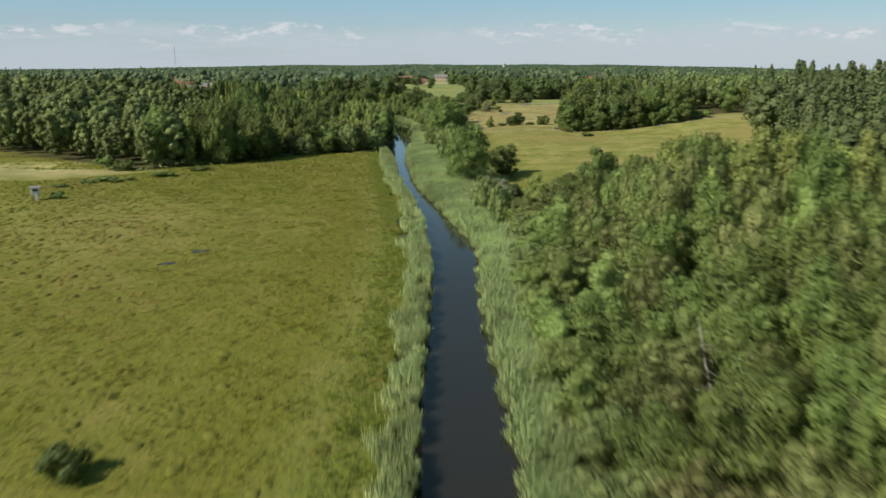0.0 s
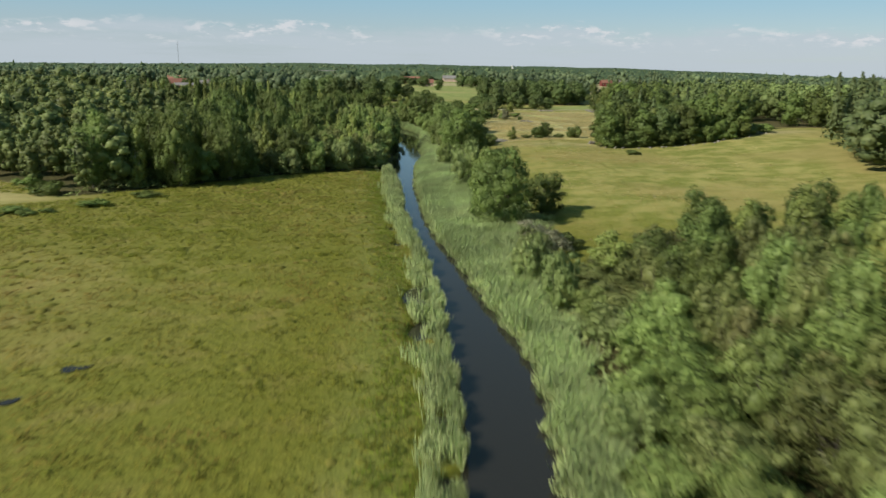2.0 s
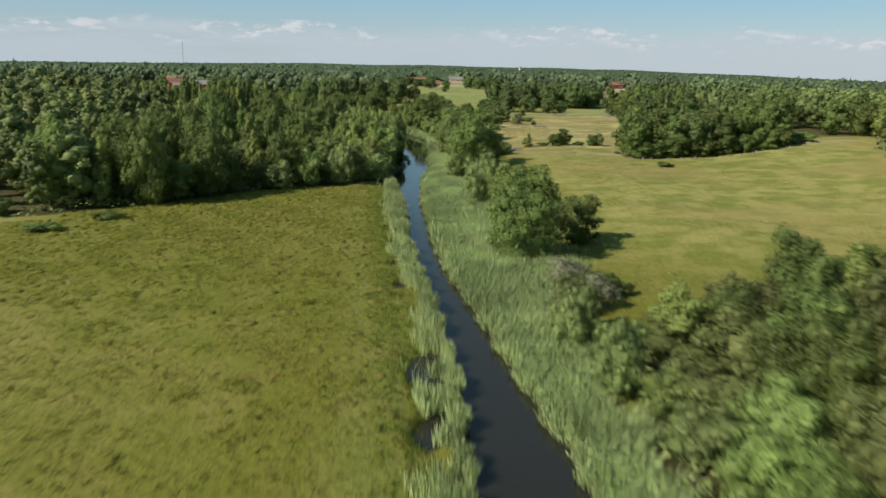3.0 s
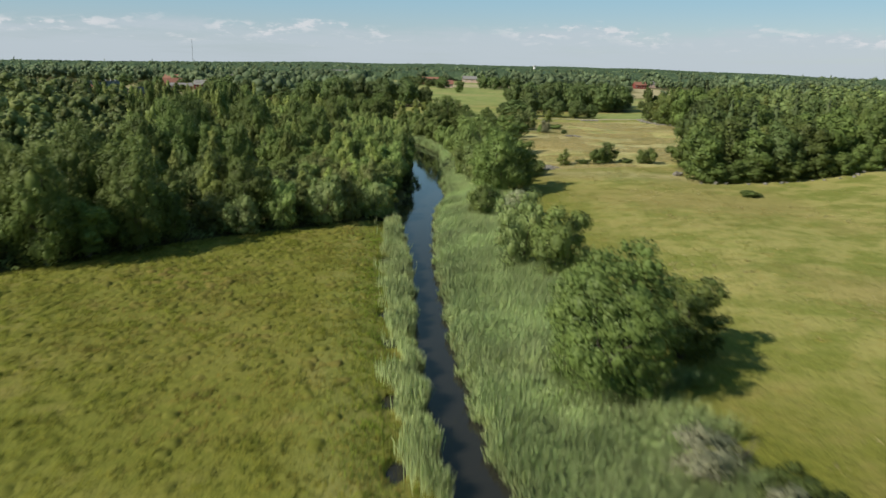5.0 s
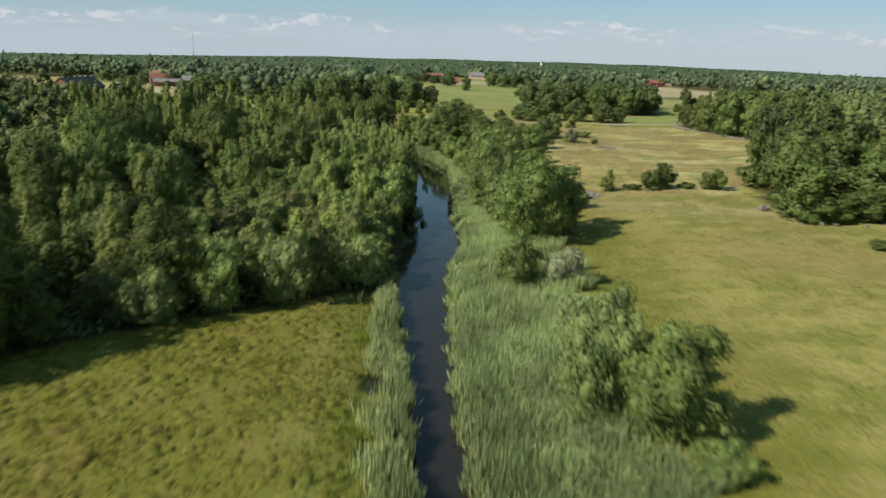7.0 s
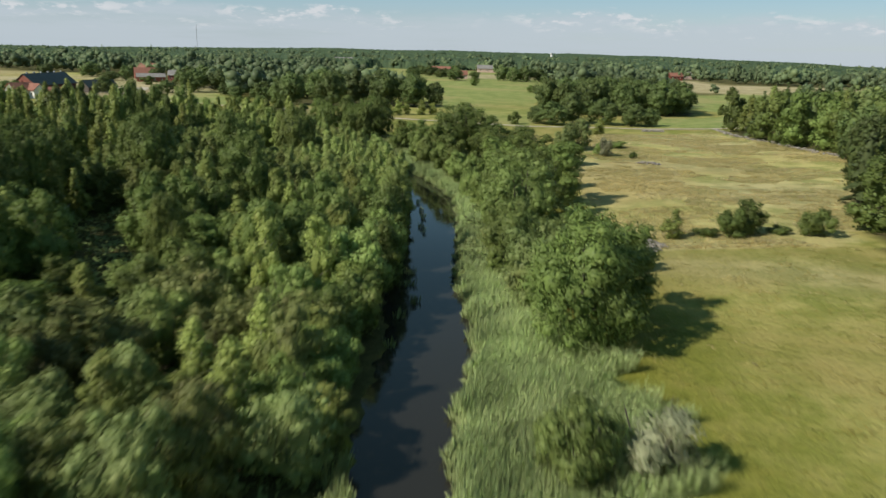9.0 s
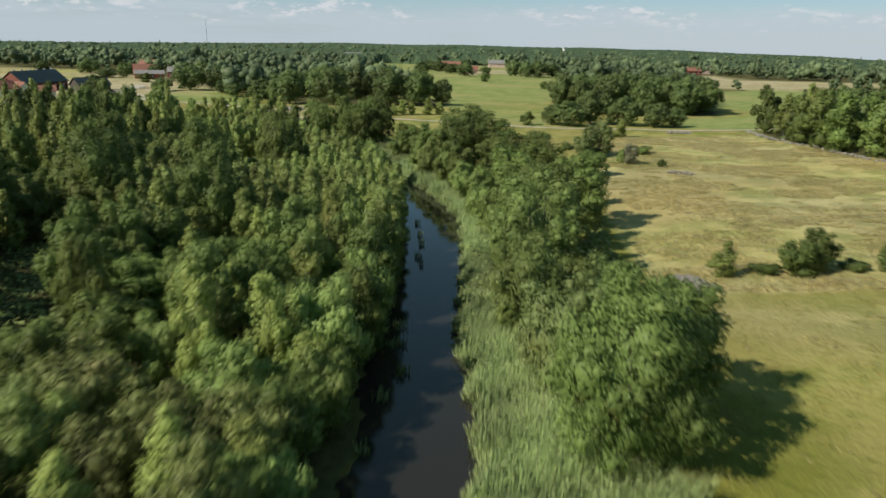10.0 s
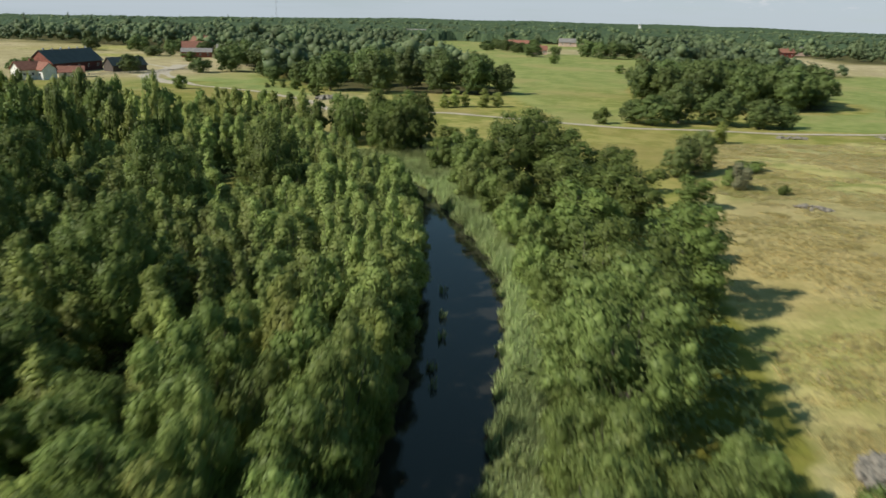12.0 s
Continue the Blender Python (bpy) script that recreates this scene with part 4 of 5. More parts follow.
# a row of light birches and alders where the river bends behind the wood
for k in range(12):
    x = -100.0 + 3.0 * k + float(gl.uniform(-0.9, 0.9))
    y = float(np.interp(x, [-100, -76, -60, -50], [436, 428, 419, 412])) + float(gl.uniform(-2.5, 4.0))
    plant(("birch", "birch_far", "alder_far")[k % 3], x, y, gl.uniform(9.5, 11.5), gl.uniform(2.2, 3.2))
for x, y, r, h in ((-50.5, 417.0, 4.4, 11.4), (-46.2, 415.5, 4.0, 11.0), (-42.6, 419.0, 4.2, 11.8), (-47.0, 422.0, 4.6, 12.2), (-58.5, 421.0, 3.8, 10.5), (-62.0, 426.0, 3.8, 10.8), (-54.0, 426.0, 4.2, 11.6)):
    plant("big_alder", x, y, h, r)

# the wood's edge on the right, and single trees of the two copses
gr = np.random.default_rng(41)
R_NEAR = [(38, 280), (150, 280), (150, 312), (120, 330), (84, 330), (95, 390), (90, 470), (60, 470)]
for x, y in scatter(R_FOREST, 7.0, gr, 38, 150):
    if inside(R_NEAR, x, y):
        kind = str(gr.choice(["alder_far", "oak", "birch_far", "spruce"], p=[0.56, 0.12, 0.2, 0.12]))
        plant(kind, x, y, gr.uniform(11, 15.5) * (1.2 if kind == "spruce" else 1), {"oak": 5.5, "spruce": 3.4, "birch_far": 3.0}.get(kind, 4.8) * gr.uniform(0.85, 1.15))
for k in range(34):
    s = k / 33
    x, y = float(np.interp(s, [0, 0.3, 0.75, 1], [44.5, 58, 80, 91])), float(np.interp(s, [0, 0.3, 0.75, 1], [279.8, 281, 287, 295]))
    plant("alder_far", x + float(gr.uniform(-1, 1)), y + float(gr.uniform(-0.5, 2.5)), gr.uniform(3.5, 7.0), gr.uniform(2.2, 3.4))
for x, y in scatter(COPSE_R, 9.0, gr):
    plant("oak", x, y, gr.uniform(12.5, 15.5), gr.uniform(5.5, 7.5))
for x, y, r, h in ((-101, 539, 7.4, 14.0), (-92, 560, 8.0, 15.5), (-80, 531, 7.2, 15.0), (-74, 552, 7.0, 15.5), (-58, 542, 7.8, 15.2), (-45, 543, 7.4, 15.0), (-36, 546, 5.0, 11.0), (-110, 580, 7.5, 13.0),
                   (-66, 574, 8.0, 15.0), (-90, 584, 8.0, 14.0), (-48, 568, 7.0, 13.0), (-112, 556, 4.4, 9.0), (-137, 571, 4.4, 6.0), (-128, 575, 3.6, 5.6), (-120, 566, 3.8, 6.5), (-207, 578, 4.8, 8.0),
                   (-172, 607, 7.6, 12.0), (-160, 613, 7.6, 12.0), (-182, 648, 8.0, 13.5), (-196, 660, 7.0, 12.0)):
    plant("oak", x, y, h, r)
for x, y, r, h in ((-47, 498, 2.2, 6.0), (-44, 500, 1.7, 5.0), (-38, 501, 2.6, 6.2), (-50, 495, 2.0, 4.6), (-34, 503, 2.2, 5.0)):
    plant("birch", x, y, h, r)
for x, y, r, h in ((6, 478, 4, 7), (12, 476, 5.5, 8.4), (20, 484, 6.5, 12), (31, 482, 6, 9.5), (41, 480, 5.5, 8), (48, 482, 4.5, 6.5), (-2, 474, 2.5, 5), (-122, 568, 5.5, 9), (-106, 592, 8, 12), (-92, 602, 8, 13), (-70, 606, 8, 13), (-130, 612, 7, 10),
                   (-216.5, 594, 5.2, 7.4), (-182, 595.3, 5.8, 6.6), (-153.2, 522, 2.9, 5.4), (-332, 739, 6.2, 8.8), (-269.6, 708, 7.5, 6.2), (-261.8, 714.6, 4.4, 10.1), (-306, 754, 8, 10.5), (-148.9, 590, 3.4, 6.4), (-143, 599, 5.2, 6.8), (-134, 603, 3.4, 6.0), (-115.3, 539.6, 2.6, 4.4), (-127, 540.5, 1.3, 1.9), (-126.5, 545, 1.3, 3.4), (-121.5, 543, 1.4, 3.3), (-99.7, 518, 2.6, 3.0), (-108, 538, 2.2, 3.2), (-251, 590, 4, 4.5), (-255, 575, 3.5, 6), (-22, 760, 4, 6), (-40, 840, 8, 10), (15, 690, 3, 5), (-190, 690, 8, 11), (-70, 462, 4, 6), (-225, 668, 5, 6), (-205, 672, 6, 9), (-248, 735, 6, 9), (-278, 755, 6, 9), (-268, 770, 6, 9), (-240, 556, 4, 7), (-238, 545, 4, 7), (-55, 890, 6, 8), (-24, 872, 5, 7), (-80, 975, 7, 9), (-48, 1000, 7, 9), (1, 866, 8, 13), (10, 847, 8, 12), (20, 846, 8, 13), (31, 854, 7, 11), (-83, 922, 7, 9), (-67, 924, 8, 10), (-52, 914, 6, 8)):
    plant("oak" if h > 6 else "alder_far", x, y, h, r)

# ---------------------------------------------------------------- woods further off, one mass each


def stuff(name, arrays, material, label, category):
    v, f, n = arrays
    me = sheet(name, v, f, n)
    me.materials.append(material)
    return tagged(new(name, me), label, category, kind="stuff")


def small_tree(h, r, leaves, size, g, conifer=False, clumps=9):
    """A far tree at the origin: a few clumps with leaf sprays, or tiers of boughs."""
    if conifer:
        k = leaves
        f = g.uniform(0, 1, k) ** 1.3
        a = g.uniform(0, 6.28, k)
        q = r * (1 - f) ** 0.85 * g.uniform(0.6, 1.15, k) + 0.05
        p = np.column_stack([np.cos(a) * q, np.sin(a) * q, h * (0.1 + 0.9 * f)])
        n = unit(np.column_stack([np.cos(a), np.sin(a), 0 * a + 0.7]))
        bv, bf = ICO1
        cone = np.column_stack([bv[:, :2] * (r * 0.7 * (1 - (bv[:, 2:3] + 1) / 2) + 0.05), h * (0.05 + 0.9 * (bv[:, 2] + 1) / 2)])
        return joined([sprays(p, n, size, g, 0.6), (cone, bf, unit(bv))])
    cl = cluster(h, r, clumps, g, 0.05, 0.46 if clumps < 14 else 0.33)
    return crown_of(cl, leaves, size, g, np.array([0, 0, h * 0.35]), 0.6, 0.82)


def woods(name, spots, models, g, label, lo, hi, leaf=LEAF_WOODS, rise=0.0):
    """Many trees in one mesh, each a turned and scaled copy of a model's arrays."""
    out = []
    for x, y in spots:
        v, f, n = models[int(g.integers(len(models)))]
        a, s, w = g.uniform(0, 6.28), g.uniform(lo, hi) * (1 + rise * float(wave(x, y, 22.0, 1.1))) * (1.3 if x < -105 and y < 392 and x > -400 and lo == 0.90 else 1.0) * (0.92 if 395 < y < 440 and x < -84 else 1.0), g.uniform(0.75, 1.3)
        rot = np.array([[math.cos(a), math.sin(a), 0], [-math.sin(a), math.cos(a), 0], [0, 0, 1]])
        out.append(((v * [w, w, 1]) @ rot * s + [x, y, float(ground_z(x, y)) - 0.2], f, n @ rot))
    return stuff(name, joined(out), leaf, label, "woods")


gw = np.random.default_rng(51)
MID = [small_tree(12.5, 4.2, 720, 0.40, gw, False, 22) for _ in range(5)] + [small_tree(13.5, 2.7, 480, 0.36, gw, False, 16) for _ in range(4)]
MID_R = MID[:2] + [small_tree(14.5, 2.7, 620, 0.34, gw, True) for _ in range(6)]
FAR = [small_tree(13.0, 6.8, 120, 0.66, gw, False, 5) for _ in range(8)] + [small_tree(15.0, 3.4, 90, 0.8, gw, True)]

left = [(x, y) for x, y in scatter(L_FOREST, 6.8, gw, tries=60000, ban=HOLES) if not inside(L_NEAR, x, y)]
woods("left_woods", left, MID, gw, "mixed leafy woodland in full summer leaf", 0.90, 1.2, LEAF_WOODS, 0.22)
right = [(x, y) for x, y in scatter(R_FOREST, 6.5, gw, tries=60000) if not inside(R_NEAR, x, y) and x < 185 and not (92 < x < 118 and y < 345)]
pines = [(x, y) for x, y in scatter([(75, 140), (130, 175), (130, 285), (104, 262), (92, 215)], 6.4, gw)] + scatter([(130, 150), (180, 160), (230, 330), (132, 290)], 8.5, gw)
back = [(x, y) for x, y in scatter(N_FOREST, 8.0, gw) if x > 12 and (x > 76 or y < 17 or x > 14 + 0.72 * (y + 12))]
woods("valley_woods", back, FAR, gw, "leafy wood stretching away from the water", 0.9, 1.3)
woods("hillside_woods", right, MID, gw, "leafy wood on a gentle slope", 0.85, 1.15)
woods("pine_woods", pines, MID_R, gw, "tall dark spruces mixed with leafy trees", 1.12, 1.52, NEEDLES)


def far_spots(d0, d1, gap, count):
    a = np.radians(gw.uniform(-50, 38, count))
    d = np.sqrt(gw.uniform(d0 ** 2, d1 ** 2, count))
    x, y = -20 + d * np.sin(a), 60 + d * np.cos(a)
    ok = (y > 560) | (x < -290) | (x > 210)
    ok &= ~((x < -170) & (x > -300) & (y < 610)) & ~((x > 90) & (x < 330) & (y < 470))
    for poly in FIELDS:
        ok &= ~inside(poly, x, y)
    for poly in (COPSE_L, COPSE_R, L_FOREST, R_FOREST):
        ok &= ~inside(poly, x, y)
    ok &= np.abs(wave(x, y, 95, 2.2)) > (0.10 if d0 < 1400 else 0.0)
    return list(zip(x[ok].tolist(), y[ok].tolist()))


woods("far_woods", far_spots(520, 1150, 9, 4600), FAR, gw, "far leafy woods between fields", 0.50, 1.15, LEAF_FAR_HAZY, 0.40)


def canopy(name, d0, d1, label):
    """The closed roof of forest that fills the distance: rolling ground, rounded crowns, a few clearings."""
    az, rad = np.radians(np.arange(-52, 40, 0.11)), np.geomspace(d0, d1, 190)
    A, D = np.meshgrid(az, rad)
    A = A + gw.uniform(-0.0007, 0.0007, A.shape)
    D = D * (1 + gw.uniform(-0.0025, 0.0025, D.shape))
    x, y = -20 + D * np.sin(A), 60 + D * np.cos(A)
    crowns = 2.2 * np.abs(wave(x, y, 6.0, 0.3)) + 1.6 * wave(x, y, 17.0, 1.9) + gw.uniform(-1.3, 1.3, x.shape)
    hills = 5.0 * wave(x, y, 260.0, 0.9) * step(1200, 2000, D) + 7.0 * wave(x, y, 520.0, 2.3) * step(2000, 3200, D)
    open_land = np.abs(wave(x, y, 150, 2.2)) < 0.07
    for poly in FIELDS:
        open_land |= inside(poly, x, y)
    z = ground_z(x, y) + np.where(open_land, -6.0, 8.5 + crowns) + hills
    z = z - 9.0 * (1 - step(d0, d0 * 1.03, D))
    rows, cols = x.shape
    i = np.arange(rows * cols).reshape(rows, cols)
    f = np.stack([i[:-1, :-1], i[:-1, 1:], i[1:, 1:], i[1:, :-1]], -1).reshape(-1, 4)
    me = sheet(name, np.stack([x, y, z], -1).reshape(-1, 3), f[:, ::-1])
    me.materials.append(CANOPY)
    return tagged(new(name, me), label, "woods", kind="stuff")


canopy("distant_woods", 1080, 4500, "endless distant forest up to the horizon")
woods("treetops", far_spots(1080, 2300, 9, 1700), FAR, gw, "single taller trees above the distant forest", 0.75, 1.25, LEAF_FAR_HAZY, 0.2)

# ---------------------------------------------------------------- reeds and grass


def blades(x, y, z, h, w, lean, g, bend=0.25):
    """Upright lance-shaped blades that lean downwind."""
    k = len(x)
    a = g.uniform(0, 6.28, k)
    side = np.column_stack([np.cos(a), np.sin(a), 0 * a]) * (w / 2)[:, None]
    tip = np.column_stack([lean * h + g.normal(0, bend * 0.5, k) * h, g.normal(0, bend * 0.5, k) * h, h])
    p = np.column_stack([x, y, z])
    v = np.stack([p, p + tip * 0.6 + side, p + tip, p + tip * 0.6 - side], 1).reshape(-1, 3)
    i = np.arange(k)[:, None] * 4
    f = np.concatenate([i + [0, 1, 2], i + [0, 2, 3]])
    n = unit(np.column_stack([-np.sin(a) * 0.3, np.cos(a) * 0.3, 0 * a + 0.8]) + [-0.45, -0.25, 0])
    return v, f, np.repeat(n, 4, axis=0)


def tufts(x, y, h, w, per, spread, g):
    """Grass tufts: single pointed blades that fan out from a spot."""
    x, y, h, w = (np.repeat(q, per) for q in (x, y, h, w))
    k = len(x)
    a = g.uniform(0, 6.28, k)
    out = np.column_stack([np.cos(a), np.sin(a)])
    x, y = x + out[:, 0] * spread * 0.3 * g.uniform(0, 1, k), y + out[:, 1] * spread * 0.3 * g.uniform(0, 1, k)
    hh = h * g.uniform(0.6, 1.2, k)
    z = ground_z(x, y) - 0.03
    side = np.column_stack([-out[:, 1], out[:, 0], 0 * a]) * (w / 2)[:, None]
    p = np.column_stack([x, y, z])
    tip = np.column_stack([out * (hh * spread)[:, None], hh])
    v = np.stack([p - side, p + side, p + tip], 1).reshape(-1, 3)
    n = unit(np.column_stack([out * 0.35, 0 * a + 0.9]))
    return v, np.arange(3 * k).reshape(-1, 3)[:, ::-1], np.repeat(n, 3, axis=0)


gd = np.random.default_rng(61)


def reed_bed(name, bank, widths, side, count, y0, y1, thin, lean):
    yr = gd.uniform(y0, y1, count * 4)
    wmax = np.interp(yr, *zip(*widths))
    keep = gd.uniform(0, 18, len(yr)) < wmax
    yr, wmax = yr[keep][:count], wmax[keep][:count]
    d = gd.uniform(-0.5, 1, len(yr)) ** 1.0 * wmax * (1 + 0.18 * np.sin(yr * 0.7) + 0.1 * np.sin(yr * 1.9))
    d = np.where(d < (0.05 if thin else -0.35), np.abs(d) * 0.5 + 0.1, d)
    x = bank(yr) + side * d
    ok = np.ones(len(yr), bool)
    if thin:
        ok &= 0.6 * wave(x, yr * 0.5, 1.3, 0.7) + 0.6 * wave(x, yr, 5.0, 1.2) > -0.40 + 0.9 * step(0.45, 1.0, d / np.interp(yr, *zip(*widths))) * gd.uniform(0.4, 1.3, len(yr))
    for px, py, r in POOLS:
        ok &= ((x - px) / r) ** 2 + ((yr - py) / (r * 1.6)) ** 2 > 1.0
    x, yr, d = x[ok], yr[ok], d[ok]
    h = gd.uniform(1.6, 2.6, len(x)) * (0.85 + 0.18 * wave(x, yr, 3.0, 0.2)) * (0.75 + 0.25 * step(-0.3, 0.8, d))
    z = np.maximum(ground_z(x, yr), -0.25)
    return stuff(name, blades(x, yr, z, h, gd.uniform(0.035, 0.085, len(x)), gd.uniform(*lean, len(x)), gd), REED, "dense pale green reed bed along the water", "reeds")


reed_bed("reed_bed", bank_r, REED_R, 1, 290000, 20, 412, False, (0.05, 0.3))
bend_x, bend_y = gd.uniform(-60, -28, 90000), gd.uniform(390, 416, 90000)
keep = inside(BEND, bend_x, bend_y) & (bend_x > bank_r(bend_y) + 0.2)
bend_x, bend_y = bend_x[keep][:34000], bend_y[keep][:34000]
stuff("bend_reeds", blades(bend_x, bend_y, ground_z(bend_x, bend_y), gd.uniform(1.3, 2.2, len(bend_x)), gd.uniform(0.07, 0.15, len(bend_x)), gd.uniform(0.05, 0.3, len(bend_x)), gd), REED, "pale reed bed filling the river bend", "reeds")
reed_bed("reed_bed", bank_l, REED_L, -1, 92000, 20, 250, True, (-0.08, 0.16))

fy = gd.uniform(30, 385, 18000)
fd = gd.uniform(-0.45, 0.25, len(fy))
fx = bank_r(fy) + fd
stuff("reed_fringe", blades(fx, fy, np.maximum(ground_z(fx, fy), -0.2), gd.uniform(0.5, 1.2, len(fy)), gd.uniform(0.05, 0.12, len(fy)), gd.uniform(-0.5, 0.0, len(fy)), gd), REED, "pale yellowed reed stalks at the waterline", "reeds")


def meadow(name, material, label, count, x0, x1, y0, y1, test, h, w, per, spread, fade):
    x, y = gd.uniform(x0, x1, count * 3), gd.uniform(y0, y1, count * 3)
    near = np.clip(fade / np.hypot(x - np.interp(y, [0, 300], [1, -12]), 25), 0.12, 1)
    ok = test(x, y) & (gd.uniform(0, 1, len(x)) < near)
    x, y = x[ok][:count], y[ok][:count]
    hh = gd.uniform(*h, len(x)) * (1 + 0.45 * wave(x, y, 2.3, 0.9))
    return stuff(name, tufts(x, y, hh, gd.uniform(*w, len(x)), per, spread, gd), material, label, "grass")


def left_meadow(x, y):
    thin = gd.uniform(0, 1, np.shape(x)) < step(-150, -85, x) * (0.12 + 0.88 * step(8, 45, y))
    return thin & (bank_l(y) - x > 2.2) & ~inside(L_FOREST, x, y) & ~inside([(-70, 190), (-200, 190), (-200, 150), (-95, 172)], x, y)


def right_meadow(x, y):
    return (x - bank_r(y) > np.interp(y, *zip(*REED_R)) * 0.9) & ~inside(R_FOREST, x, y) & ~inside(N_FOREST, x, y) & ~inside(STRAW_F, x, y)


meadow("meadow_grass", GRASS_L, "wet yellow-green meadow grass in tufts", 26000, -150, 0, 5, 246, lambda x, y: left_meadow(x, y) & (wave(x, y, 4.5, 1.9) > gd.uniform(-1.8, 0.4, np.shape(x))), (0.10, 0.24), (0.12, 0.24), 5, 2.0, 40)
meadow("bank_grass", GRASS_B, "lush green grass along the river bank", 9000, -40, 0, 20, 246, lambda x, y: left_meadow(x, y) & (bank_l(y) - x < 5.5 + 3.5 * gd.uniform(0, 1, np.shape(x)) ** 2), (0.16, 0.4), (0.10, 0.2), 5, 1.3, 60)
meadow("sedge_tussocks", SEDGE, "sedge tussocks scattered over the wet meadow", 3000, -145, 0, 5, 246, lambda x, y: left_meadow(x, y) & (wave(x, y, 7.0, 3.0) + 0.8 * wave(x, y, 1.1, 1.0) > 0.1), (0.14, 0.28), (0.14, 0.28), 9, 1.5, 60)
meadow("tall_sedge", SEDGE, "taller green sedge in the wet meadow before the wood", 11000, -110, -8, 120, 246, lambda x, y: left_meadow(x, y) & (bank_l(y) - x > 5) & (wave(x, y, 5.0, 2.6) + 0.7 * wave(x, y, 1.6, 0.4) > 0.9 - 1.2 * step(122, 165, y) * (0.4 + 0.6 * step(-20, -48, x))), (0.22, 0.42), (0.10, 0.2), 5, 1.3, 60)
meadow("pasture_grass", GRASS_R, "short sun-dried pasture grass", 20000, -12, 80, 138, 306, right_meadow, (0.06, 0.13), (0.10, 0.2), 5, 2.4, 40)
meadow("meadow_weeds", STRAW, "ochre docks and seeding weeds scattered over the pasture", 1500, -12, 85, 138, 306, lambda x, y: right_meadow(x, y) & (wave(x, y, 11.0, 4.0) + 0.7 * wave(x, y, 2.4, 1.5) > 0.35), (0.10, 0.24), (0.12, 0.26), 6, 1.8, 60)
meadow("straw_grass", STRAW, "tall straw-coloured grass gone to seed", 26000, 8, 82, 303, 462, lambda x, y: inside(STRAW_F, x, y) & (wave(x, y, 9.0, 1.0) + 0.4 * wave(x, y, 2.5, 2.0) > -0.15), (0.14, 0.32), (0.10, 0.2), 4, 1.6, 60)

meadow("seed_grass", STRAW_PALE, "bleached streaks of seeding grass across the straw field", 9000, 8, 82, 303, 462, lambda x, y: inside(STRAW_F, x, y) & (wave(x * 0.3, y, 2.6, 0.8) + 0.5 * wave(x, y, 6.0, 2.4) + 0.5 * step(350, 450, y) > 0.45), (0.2, 0.45), (0.10, 0.2), 4, 1.4, 90)

# rushes that stand in the shallow water off the left bank
rx, ry = [], []
for x, y, r, n in ((-21.2, 288.4, 1.3, 70), (-19.8, 281.7, 0.9, 45), (-22.4, 320.2, 0.7, 40), (-21.6, 316.5, 0.5, 25), (-22.6, 327.0, 0.6, 30), (-23.4, 332.5, 0.6, 30), (-21.4, 293.5, 1.0, 40), (-20.9, 276.5, 1.0, 50), (-21.0, 268.0, 0.8, 35), (-24.6, 340, 0.6, 25)):
    a, q = gd.uniform(0, 6.28, n), np.sqrt(gd.uniform(0, 1, n)) * r
    rx.append(x + np.cos(a) * q * 0.8), ry.append(y + np.sin(a) * q)
rx, ry = np.concatenate(rx), np.concatenate(ry)
stuff("rushes", blades(rx, ry, 0 * rx - 0.3, gd.uniform(0.7, 1.4, len(rx)), gd.uniform(0.07, 0.15, len(rx)), gd.uniform(0.0, 0.2, len(rx)), gd), REED, "clumps of rushes standing in the river", "rushes")


# low rounded tussocks all over the wet meadow, denser and browner towards the wood
def tussocks(name, count, x0, x1, y0, y1, test, lo, hi, material, label):
    x, y = gd.uniform(x0, x1, count * 8), gd.uniform(y0, y1, count * 8)
    ok = test(x, y)
    x, y = x[ok][:count], y[ok][:count]
    k = len(x)
    r = gd.uniform(lo, hi, k)
    hh = r * gd.uniform(0.2, 0.42, k)
    z = ground_z(x, y)
    rings = []
    for q, up in ((1.15, -0.06), (0.72, 0.75)):
        for j in range(6):
            a = j * 1.0472 + gd.uniform(-0.3, 0.3, k)
            s = r * q * gd.uniform(0.75, 1.2, k)
            rings.append(np.column_stack([x + np.cos(a) * s, y + np.sin(a) * s, z + hh * up * gd.uniform(0.8, 1.2, k)]))
    top = np.column_stack([x + r * gd.normal(0, 0.15, k), y + r * gd.normal(0, 0.15, k), z + hh])
    v = np.stack(rings + [top], 1).reshape(-1, 3)
    i = np.arange(k)[:, None] * 13
    f = []
    for j in range(6):
        n = (j + 1) % 6
        f += [i + [j, n, 6 + n], i + [j, 6 + n, 6 + j], i + [6 + j, 6 + n, 12]]
    me = sheet(name, v, np.concatenate(f))
    me.materials.append(material)
    return tagged(new(name, me), label, "grass", kind="stuff")


def tussock_share(x, y):
    """Dense towards the wood and away from the river, sparse in the smooth green middle."""
    back, side = step(135, 190, y), step(-38, -75, x)
    return np.clip(0.02 + 0.75 * np.maximum(back, side) + 0.22 * wave(x, y, 13.0, 2.0), 0.02, 1) * step(-0.5, 0.4, wave(x, y, 3.2, 0.5) + 0.6 * np.maximum(back, side))


tussocks("grass_tussocks", 5200, -150, 0, 5, 244, lambda x, y: left_meadow(x, y) & (bank_l(y) - x > 6) & (gd.uniform(0, 1, len(x)) < tussock_share(x, y)), 0.25, 0.75, TUSSOCK, "low rounded grass tussocks in the wet meadow")


